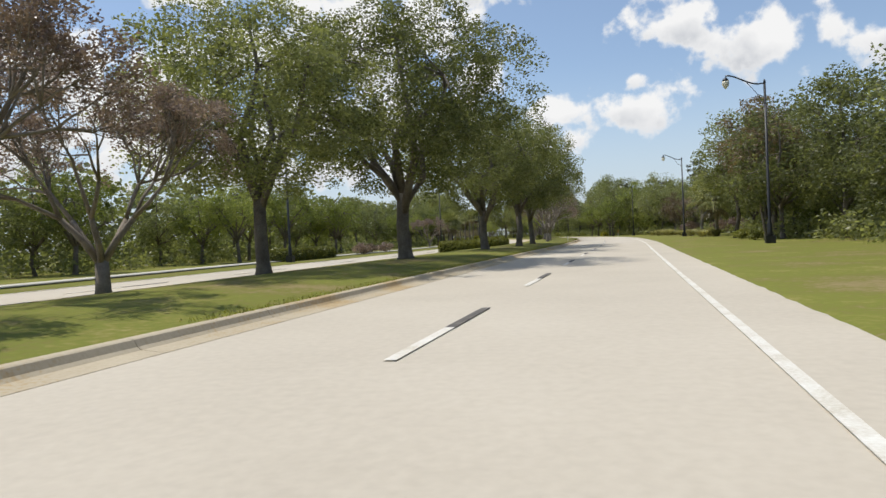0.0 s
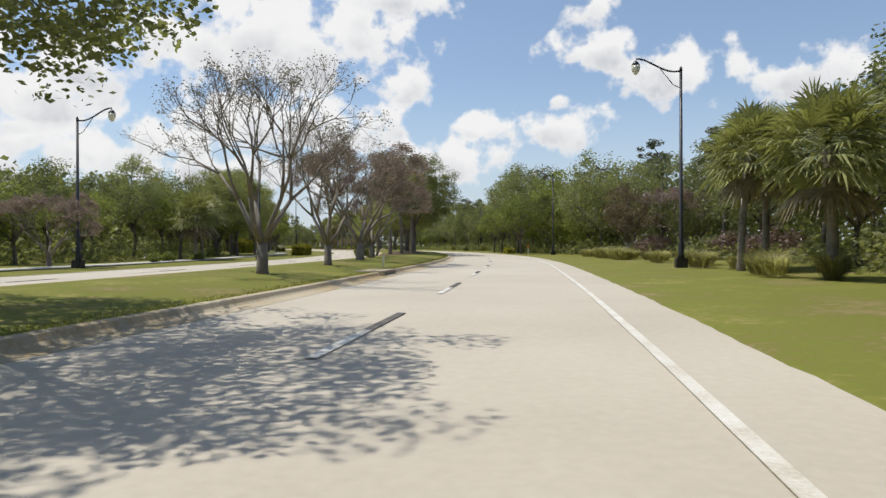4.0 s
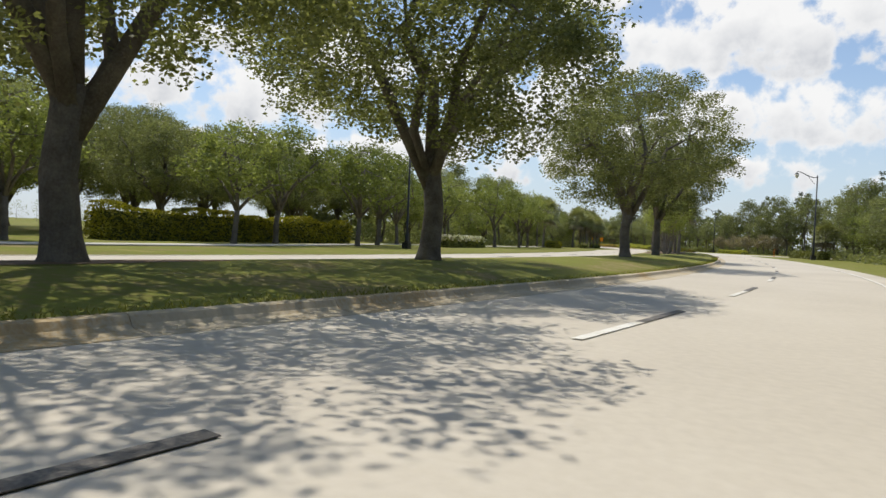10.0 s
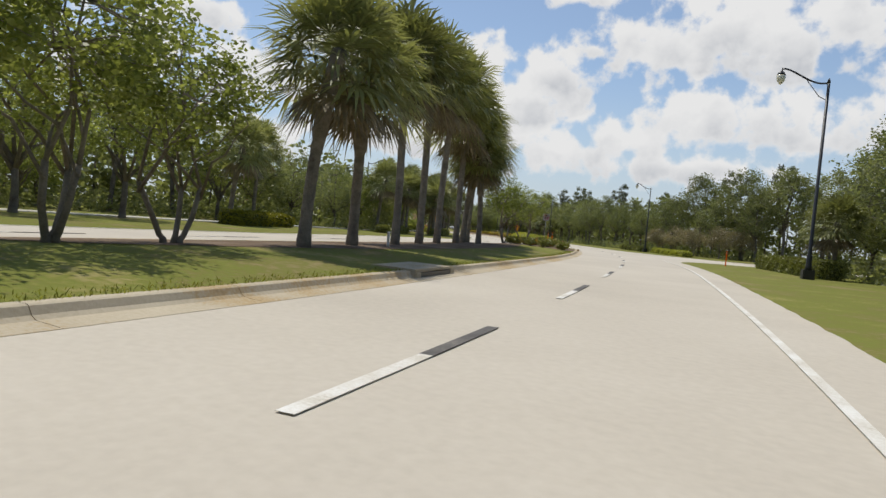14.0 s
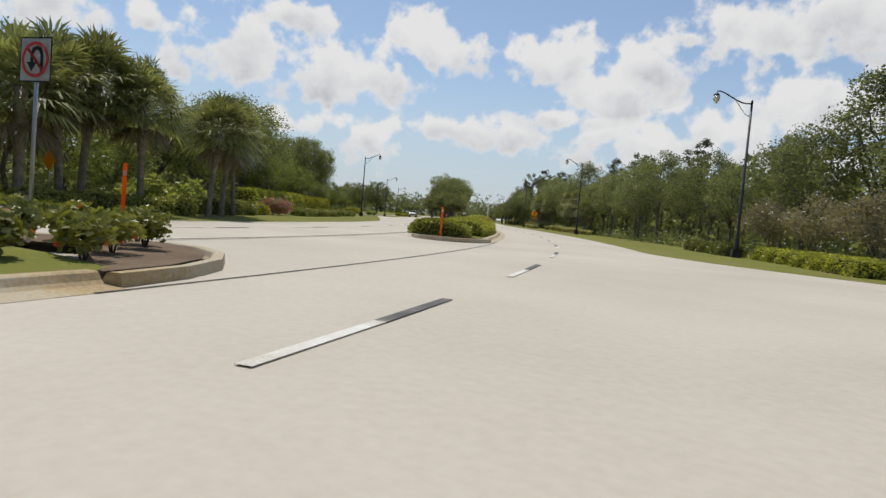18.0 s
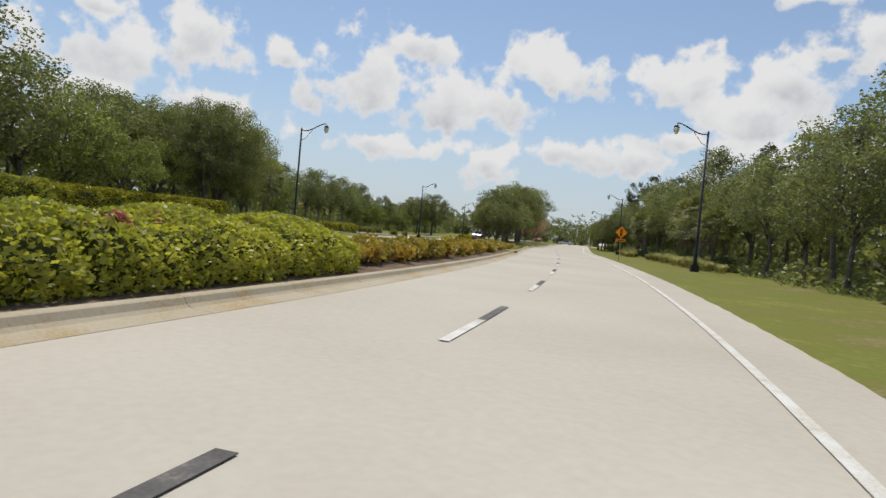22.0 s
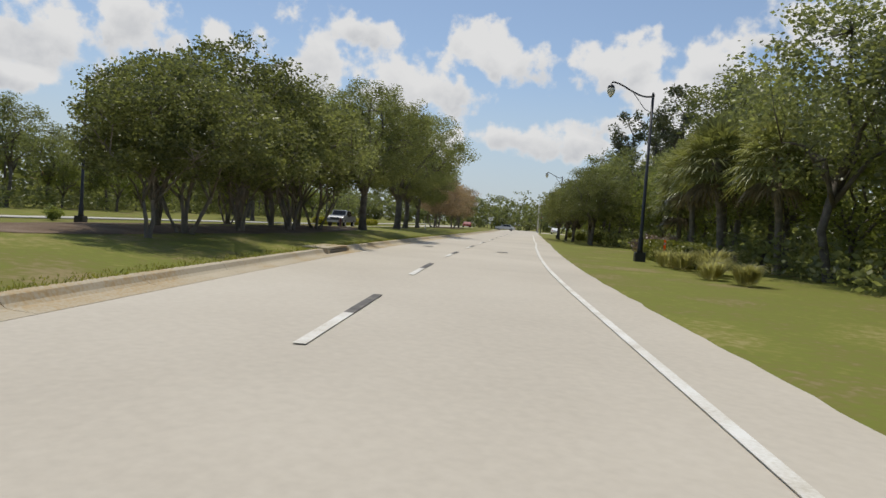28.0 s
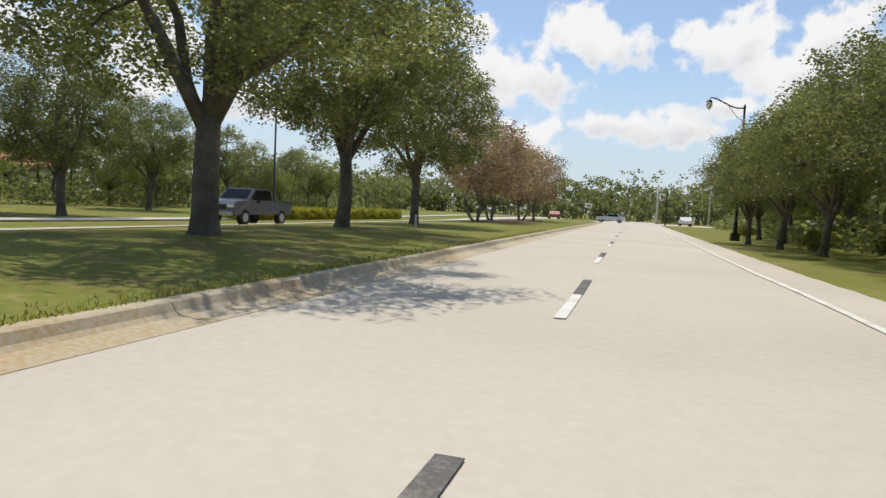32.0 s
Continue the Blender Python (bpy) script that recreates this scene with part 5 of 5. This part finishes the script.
for u, o, sc in ((300.6, -20.8, 1.1), (302.6, -21.0, 1.0)):
    put_shrub(rosy, "flowering_shrub", "rounded tan shrub with a haze of pink flowers", u, o, sc, "flowering shrubs")
white = shrub_mesh(322, 0.6, 0.45, HEDGE_LEAF, 18, 30, 0.085, WHITE_PETAL, 0.8)
for k in range(10):
    ob = put_shrub(white, "white_blossom", "mass of small white flowers on the hedge", 192.9 + k, -27.4, 1.0, "white blossoms")
    ob.matrix_basis = place(192.9 + k * 1.1, -27.3, lawn_z(198, -27.4) + 0.5, 50 * k, 1.4)
bush = [shrub_mesh(330 + i, 1.0, 1.3, m, 36, 40, 0.105) for i, m in enumerate((HEDGE_LEAF, LIGHT_LEAF, WOOD_LEAF))]
for u, o, k, sc in ((52, 11.2, 0, .6), (57, 11, 0, .7), (59.5, 11.3, 0, .6), (405.6, 11.4, 0, 1.1), (152, 8.2, 0, .9), (178, 10.4, 0, .9), (190, 10.6, 2, 1), (200, 11, 0, 1), (96, -23, 1, .6), (99, -23.4, 1, .6), (103, -23, 1, .6),
                    (389, -24.4, 1, .7), (394, -24, 1, .7), (286, -23, 1, 1.5), (291, -23, 1, 1.5), (437, 9, 0, .8), (432, 10.5, 0, 1), (456, 9, 0, .8), (350, 13, 2, 1), (366, 13.2, 2, 1), (340, -25.5, 0, .8), (100, -9.4, 0, .6), (104, -9.6, 0, .6)):
    put_shrub(bush[k], "round_bush", "rounded leafy green bush at the edge of the grass", u, o, sc, "bushes")
tufts = [tuft_mesh(340 + i, 1.0, 0.95, TUFT_LEAF, 480) for i in range(2)]
spots = [(u, 11.6 + 1.0 * math.sin(u * 0.7)) for u in np.arange(76, 119, 1.8)] + [(u, 10.4 + 0.5 * math.sin(u)) for u in np.arange(104, 119, 1.0)]
spots += [(u, 10.9 + 0.6 * math.sin(u * 1.3)) for u in np.arange(344, 372, 1.7)] + [(u, 9.4 + 0.5 * math.sin(u)) for u in np.arange(380, 392, 1.7)]
for u, o in spots:
    ob = new("grass_tuft", tufts[rnd.randrange(2)])
    ob.matrix_basis = place(u, o, lawn_z(u, o) - 0.01, rnd.uniform(0, 360), rnd.uniform(0.7, 1.15))
    tagged(ob, "arching tuft of dry ornamental grass", "ornamental grass", "grass tufts")


def edge_blades(name, seed, n, u0, u1, edge, inward, label):
    """A ragged fringe of short grass where the lawn meets the concrete."""
    rng = np.random.default_rng(seed)
    us = rng.uniform(u0, u1, n)
    q = rng.random(n) ** 1.8 * (0.5 if inward < 0 else 0.2) - 0.04
    base = np.array([at(u, edge + inward * d, lawn_z(u, edge + inward * max(d, 0.3)) - 0.01) for u, d in zip(us, q)])
    a = rng.random(n) * 2 * math.pi
    h = (0.02 + 0.05 * rng.random(n))[:, None]
    w = np.stack([np.cos(a), np.sin(a), np.zeros(n)], 1) * 0.009
    lean = rng.normal(size=(n, 3)) * np.array((0.025, 0.025, 0))
    up = np.array((0, 0, 1.0)) * h
    v = np.stack([base - w, base + w, base + up * 0.7 + w * 0.7 + lean * 0.5, base + up + lean], 1)
    me = fast_mesh(name, v.reshape(-1, 3), np.arange(n * 4).reshape(-1, 4), [BLADE_LEAF])
    tagged(new(name, me), label, "grass", kind="stuff")


edge_blades("median_grass", 403, 22000, 8, 246, KERB_O - 0.24, -1, "ragged fringe of short grass behind the kerb")
edge_blades("median_grass", 404, 9000, 357, 440, KERB_O - 0.24, -1, "ragged fringe of short grass behind the kerb")

# ---- signs and posts ----


def flat(points, y, t, mat, name, parent, label=""):
    """A plate with the given outline in its own x, z plane, its face towards -y at y, t thick."""
    bm = bmesh.new()
    vs = [bm.verts.new((x, y, z)) for x, z in points]
    f = bm.faces.new(vs)
    bmesh.ops.solidify(bm, geom=[f], thickness=t)
    bmesh.ops.recalc_face_normals(bm, faces=bm.faces)
    return part(name, bm, mat, parent, label)


def disc(cx, cz, r, n=24):
    return [(cx + r * math.cos(2 * math.pi * k / n), cz + r * math.sin(2 * math.pi * k / n)) for k in range(n)]


def ring_bm(cx, cz, r0, r1, y0, y1, n=28):
    bm = bmesh.new()
    vs = [[bm.verts.new((cx + r * math.cos(2 * math.pi * k / n), y, cz + r * math.sin(2 * math.pi * k / n))) for k in range(n)] for r, y in ((r0, y0), (r1, y0), (r1, y1), (r0, y1))]
    for a in range(4):
        for k in range(n):
            bm.faces.new((vs[a][k], vs[a][(k + 1) % n], vs[(a + 1) % 4][(k + 1) % n], vs[(a + 1) % 4][k]))
    bmesh.ops.recalc_face_normals(bm, faces=bm.faces)
    return bm


def rod(name, parent, a, b, r, mat, label="", sides=8):
    v, f = [], []
    tube([a, b], [r, r], sides, v, f)
    return child(name, mesh_of(name, v, f, [mat], smooth=True), parent, label)


def slab_x(x, z, w, h):
    return [(x - w / 2, z - h / 2), (x + w / 2, z - h / 2), (x + w / 2, z + h / 2), (x - w / 2, z + h / 2)]


# no-turn sign on the median's end
sg = empty("road_sign", place(261.2, -6.65, lawn_z(259, -5.4) + 0.03), "white square sign with a barred turning arrow", "road sign")
rod("post", sg, (0, 0, -0.1), (0, 0, 3.0), 0.03, GALV)
flat(slab_x(0, 2.72, 0.64, 0.69), -0.033, 0.002, SIGN_BLACK, "border", sg)
flat(slab_x(0, 2.72, 0.59, 0.64), -0.036, 0.003, SIGN_WHITE, "panel", sg)
u_arrow = [(0.13, 2.52), (0.19, 2.52), (0.19, 2.80), (0.15, 2.90), (0.06, 2.93), (-0.03, 2.90), (-0.07, 2.80), (-0.07, 2.68), (-0.14, 2.68), (-0.04, 2.54), (0.06, 2.68), (-0.01, 2.68), (-0.01, 2.79), (0.02, 2.85), (0.06, 2.87), (0.10, 2.85), (0.13, 2.79)]
flat([(x - 0.03, z) for x, z in u_arrow], -0.041, 0.003, SIGN_BLACK, "arrow", sg)
part("ring", ring_bm(0, 2.72, 0.225, 0.27, -0.042, -0.047), SIGN_RED, sg)
flat([(-0.19, 2.89), (-0.16, 2.92), (0.19, 2.55), (0.16, 2.52)], -0.046, 0.003, SIGN_RED, "bar", sg)

# signal-ahead sign
sg = empty("road_sign", place(357, 5.6, lawn_z(357, 5.6), 0, 0.82), "amber diamond sign showing a traffic signal, with a plaque", "road sign")
rod("post", sg, (0, 0, -0.1), (0, 0, 3.6), 0.035, GALV)
flat([(0, 2.48), (0.66, 3.14), (0, 3.80), (-0.66, 3.14)], -0.04, 0.005, SIGN_YELLOW, "diamond_panel", sg)
flat(slab_x(0, 3.14, 0.26, 0.74), -0.046, 0.003, SIGN_BLACK, "signal_symbol", sg)
for z, m in ((3.37, SIGN_RED), (3.14, SIGN_YELLOW), (2.91, SIGN_GREEN)):
    flat(disc(0, z, 0.088), -0.051, 0.003, m, "lens_symbol", sg)
flat(slab_x(0, 2.26, 1.05, 0.30), -0.04, 0.005, SIGN_YELLOW, "plaque", sg)
flat(slab_x(0.02, 2.26, 0.8, 0.10), -0.046, 0.003, SIGN_BLACK, "text_bar", sg)

# one-way plate over an amber diamond across the road
sg = empty("road_sign", place(274, -19.6, 0.02), "black and white arrow plate above an amber diamond", "road sign")
rod("post", sg, (0, 0, -0.1), (0, 0, 2.9), 0.03, GALV)
flat(slab_x(0, 2.72, 0.76, 0.28), -0.035, 0.004, SIGN_BLACK, "arrow_plate", sg)
flat([(-0.34, 2.72), (-0.2, 2.82), (-0.2, 2.78), (0.33, 2.78), (0.33, 2.66), (-0.2, 2.66), (-0.2, 2.62)], -0.041, 0.003, SIGN_WHITE, "arrow", sg)
flat(slab_x(0.06, 2.72, 0.36, 0.06), -0.046, 0.003, SIGN_BLACK, "text_bar", sg)
flat([(0, 1.5), (0.32, 1.97), (0, 2.44), (-0.32, 1.97)], -0.035, 0.004, SIGN_YELLOW, "diamond_panel", sg)

for u, o, h in ((262.3, -5.9, 1.25), (281.9, -5.35, 1.25), (389.3, 9.0, 1.1), (253.6, 8.6, 1.2)):
    m = empty("marker_post", place(u, o, lawn_z(u, o)), "thin orange plastic marker post", "marker post", "marker posts")
    flat(slab_x(0, h / 2, 0.095, h + 0.1), -0.01, 0.012, ORANGE, "blade", m)
    flat(slab_x(0, h - 0.12, 0.08, 0.09), -0.013, 0.003, SIGN_WHITE, "reflector", m)


# hydrant by the opposite road
hy = empty("fire_hydrant", place(399.8, -8.7, lawn_z(399.8, -8.7), 0, 0.7), "dark red-brown fire hydrant on the grass", "fire hydrant")
v, f = [], []
tube([(0, 0, -0.05), (0, 0, 0.06), (0, 0, 0.07), (0, 0, 0.55), (0, 0, 0.6), (0, 0, 0.72), (0, 0, 0.8)], [0.17, 0.17, 0.11, 0.11, 0.15, 0.11, 0.03], 14, v, f)
HYD = paint("hydrant_paint", (0.14, 0.045, 0.03))
child("barrel", mesh_of("barrel", v, f, [HYD], smooth=True), hy)
rod("nozzle", hy, (-0.2, 0, 0.45), (0.2, 0, 0.45), 0.055, HYD)
rod("nozzle", hy, (0, -0.19, 0.42), (0, 0, 0.42), 0.07, HYD)

# storm drains in the kerb
for u in (79.5, 212, 347, 381):
    dr = empty("storm_drain", place(u, KERB_O, 0.0), "concrete kerb inlet with a dark slot", "storm drain", "storm drains")
    part("top_slab", box_bm(-0.55, 0, 0.165, 1.25, 2.6, 0.07, 0.015), CONCRETE_KERB, dr)
    # no hollow here: a solid black block paints the shade of the inlet
    part("slot", box_bm(0.03, 0, 0.065, 0.16, 2.1, 0.11), SIGN_BLACK, dr, "black block for the shade in the opening under the slab")
    for y in (-1.2, 1.2):
        part("cheek", box_bm(0.0, y, 0.065, 0.24, 0.3, 0.13, 0.015), CONCRETE_KERB, dr)

# small utility posts
for u, o, h in ((130.9, 6.3, 0.75), (84, -4.6, 0.5), (430, -8.2, 0.5), (218, -7.4, 0.5)):
    m = empty("utility_post", place(u, o, lawn_z(u, o)), "short white utility marker post in the grass", "marker post", "utility posts")
    part("shaft", box_bm(0, 0, h / 2 - 0.03, 0.09, 0.06, h + 0.06, 0.01), SIGN_WHITE, m)
    part("cap", box_bm(0, 0, h + 0.02, 0.11, 0.08, 0.05, 0.012) if u != 130.9 else box_bm(0, 0, h + 0.22, 0.10, 0.07, 0.46, 0.012), SIGN_WHITE if u != 130.9 else ORANGE, m)


# ---- vehicles ----


def loft(sections, y_half, mat_name, parent, mat, label="", bevel=0.04):
    """A closed body from a side outline (x, z), as wide as y_half gives at each height."""
    bm = bmesh.new()
    rows = []
    for s in (-1, 1):
        rows.append([bm.verts.new((x, s * y_half(z), z)) for x, z in sections])
    n = len(sections)
    bm.faces.new(rows[0][::-1])
    bm.faces.new(rows[1])
    for k in range(n):
        bm.faces.new((rows[0][k], rows[0][(k + 1) % n], rows[1][(k + 1) % n], rows[1][k]))
    bmesh.ops.recalc_face_normals(bm, faces=bm.faces)
    if bevel:
        bmesh.ops.bevel(bm, geom=bm.edges[:], offset=bevel, segments=2, affect="EDGES", clamp_overlap=True)
    return part(mat_name, bm, mat, parent, label)


def wheel(parent, x, y, r, w):
    v, f = [], []
    s = 1 if y > 0 else -1
    tube([(x, y - s * w, r), (x, y - s * w * 0.1, r), (x, y, r)], [r, r, r * 0.88], 20, v, f)
    ty = child("tyre", mesh_of("tyre", v, f, [RUBBER], smooth=False), parent)
    v, f = [], []
    tube([(x, y - s * 0.05, r), (x, y + s * 0.006, r)], [r * 0.62, r * 0.56], 16, v, f)
    child("rim", mesh_of("rim", v, f, [GALV]), ty, "silver alloy rim")


def vehicle(name, label, m, colour, outline, glass, half, wheels, r):
    """outline and glass: side views, x forwards; wheels: x of the two axles."""
    root = empty(name, m, label, "car" if name != "pickup_truck" else "pickup truck")
    mat = paint(name + "_paint", colour)
    loft(outline, lambda z: half * (1.0 if z < 0.95 else 1.0 - 0.16 * (z - 0.95)), "body", root, mat)
    x1 = max(p[0] for p in glass)
    for s in (-1, 1):
        bm = bmesh.new()
        pane = bm.faces.new([bm.verts.new((x, s * (half + 0.012) * (1.0 if z < 0.95 else 1.0 - 0.16 * (z - 0.95)), z)) for x, z in glass])
        bmesh.ops.solidify(bm, geom=[pane], thickness=0.02)
        part("side_window", bm, GLASS, root, "dark tinted side window")
    for x in wheels:
        for s in (-1, 1):
            wheel(root, x, s * half, r, 0.24)
    xf, xb = max(p[0] for p in outline), min(p[0] for p in outline)
    for s in (-1, 1):
        part("headlight", box_bm(xf - 0.05, s * half * 0.75, 0.78 if name != "pickup_truck" else 0.98, 0.12, 0.38, 0.16, 0.03), SIGN_WHITE, root, "clear headlight")
        part("tail_light", box_bm(xb + 0.04, s * half * 0.85, 0.85, 0.1, 0.2, 0.24, 0.02), SIGN_RED, root, "red tail light")
        part("mirror", box_bm(x1 - 0.35, s * (half + 0.12), 1.08 if name != "pickup_truck" else 1.25, 0.12, 0.2, 0.15, 0.03), SIGN_BLACK, root)
    part("bumper", box_bm(xf - 0.02, 0, 0.5 if name != "pickup_truck" else 0.62, 0.18, half * 1.9, 0.2, 0.05), mat if name != "pickup_truck" else GALV, root)
    part("grille", box_bm(xf - 0.0, 0, 0.72 if name != "pickup_truck" else 0.92, 0.08, half * 1.0, 0.2, 0.03), SIGN_BLACK, root, "black grille")
    return root


truck_out = [(-2.75, 0.6), (-2.78, 1.25), (-0.95, 1.27), (-0.85, 1.80), (-0.55, 1.93), (0.75, 1.91), (1.40, 1.32), (2.45, 1.22), (2.70, 1.05), (2.72, 0.55)]
truck_glass = [(-0.78, 1.32), (-0.74, 1.74), (-0.5, 1.84), (0.68, 1.82), (1.16, 1.38), (1.05, 1.32)]
tk = vehicle("pickup_truck", "dark grey double-cab pickup truck on the opposite road", place(433.4, -18.7, -0.012 - 0.76 * dip(433.4), -90), (0.115, 0.13, 0.155), truck_out, truck_glass, 0.96, (-1.75, 1.72), 0.42)
bm = bmesh.new()
ws = [bm.verts.new(p) for p in ((1.36, -0.78, 1.38), (1.36, 0.78, 1.38), (0.84, 0.70, 1.86), (0.84, -0.70, 1.86))]
bmesh.ops.solidify(bm, geom=[bm.faces.new(ws)], thickness=0.03)
part("windscreen", bm, GLASS, tk, "sloping windscreen")
part("load_bed", box_bm(-1.85, 0, 1.265, 1.7, 1.6, 0.03), RUBBER, tk, "dark load bed")
sed_out = [(-2.25, 0.42), (-2.28, 0.85), (-1.75, 0.98), (-1.05, 1.40), (0.25, 1.43), (1.0, 1.0), (2.0, 0.88), (2.25, 0.7), (2.25, 0.38)]
sed_glass = [(-1.4, 0.98), (-0.98, 1.33), (0.22, 1.36), (0.82, 1.0)]
for (u, o, turn), c, lab in zip(((508, -2.5, 180), (515, 9, 90), (516, 16, 90), (515.5, 24, -90), (514, -12, 100)), ((0.62, 0.63, 0.64), (0.7, 0.7, 0.7), (0.30, 0.31, 0.33), (0.75, 0.75, 0.75), (0.25, 0.05, 0.04), (0.72, 0.73, 0.73)), ("silver", "white", "grey", "white", "dark red", "white")):
    vehicle("car", lab + " saloon car waiting at the junction" if u > 500 else lab + " saloon car on the opposite road", place(u, o, 0.0, turn + 0), c, sed_out, sed_glass, 0.9, (-1.35, 1.4), 0.33)

# ---- the junction at the far end ----
strip("cross_street", 505, 525, 5.0, lambda u: [(-120, -0.004), (120, -0.004)], CONCRETE_ROAD, "pale concrete cross street")
for o, h in ((5.0, 7.2), (14.0, 6.6)):
    m = empty("signal_mast", place(529, o, 0.0), "pale concrete signal mast at the junction", "signal mast", "signal masts")
    rod("mast", m, (0, 0, -0.1), (0, 0, h), 0.19, WALK)
    rod("footing", m, (0, 0, -0.05), (0, 0, 0.3), 0.35, WALK)
m = empty("traffic_signal", place(503, 5.4, 0.0), "dark post with traffic signal heads", "traffic signal")
rod("pole", m, (0, 0, -0.1), (0, 0, 5.2), 0.09, POLE)
part("signal_head", box_bm(0, -0.12, 3.2, 0.34, 0.25, 1.0, 0.03), SIGN_BLACK, m)
for z, c in ((3.52, SIGN_RED), (3.2, SIGN_YELLOW), (2.88, SIGN_GREEN)):
    flat(disc(0, z, 0.11), -0.26, 0.01, c, "lens", m)
m = empty("road_sign", place(487, -1.2 + KERB_O, lawn_z(487, -4.6)), "white street sign on a post at the junction", "road sign")
rod("post", m, (0, 0, -0.1), (0, 0, 2.4), 0.03, GALV)
flat(slab_x(0, 2.1, 0.9, 0.55), -0.035, 0.004, SIGN_WHITE, "panel", m)
flat(slab_x(0, 2.1, 0.6, 0.12), -0.041, 0.003, SIGN_BLACK, "text_bar", m)

# ---- house beyond the trees ----
hs = empty("house", place(461, -72, 0.3, 60), "cream stucco house with a terracotta tiled hip roof", "house")
part("wall", box_bm(0, 0, 1.7, 14, 10, 3.4), STUCCO, hs)
bm = bmesh.new()
rv = [bm.verts.new(p) for p in ((-7.8, -5.8, 3.3), (7.8, -5.8, 3.3), (7.8, 5.8, 3.3), (-7.8, 5.8, 3.3), (-3.0, 0, 6.0), (3.0, 0, 6.0))]
for q in ((0, 1, 5, 4), (1, 2, 5), (2, 3, 4, 5), (3, 0, 4), (3, 2, 1, 0)):
    bm.faces.new([rv[k] for k in q])
part("roof", bm, ROOF_TILE, hs, "terracotta tiled roof")
for x in (-4.5, -1.5, 1.5, 4.5):
    w = part("window", box_bm(x, -5.02, 1.8, 1.5, 0.12, 1.5, 0.02), SIGN_WHITE, hs)
    part("pane", box_bm(x, -5.09, 1.8, 1.3, 0.03, 1.3), GLASS, w)
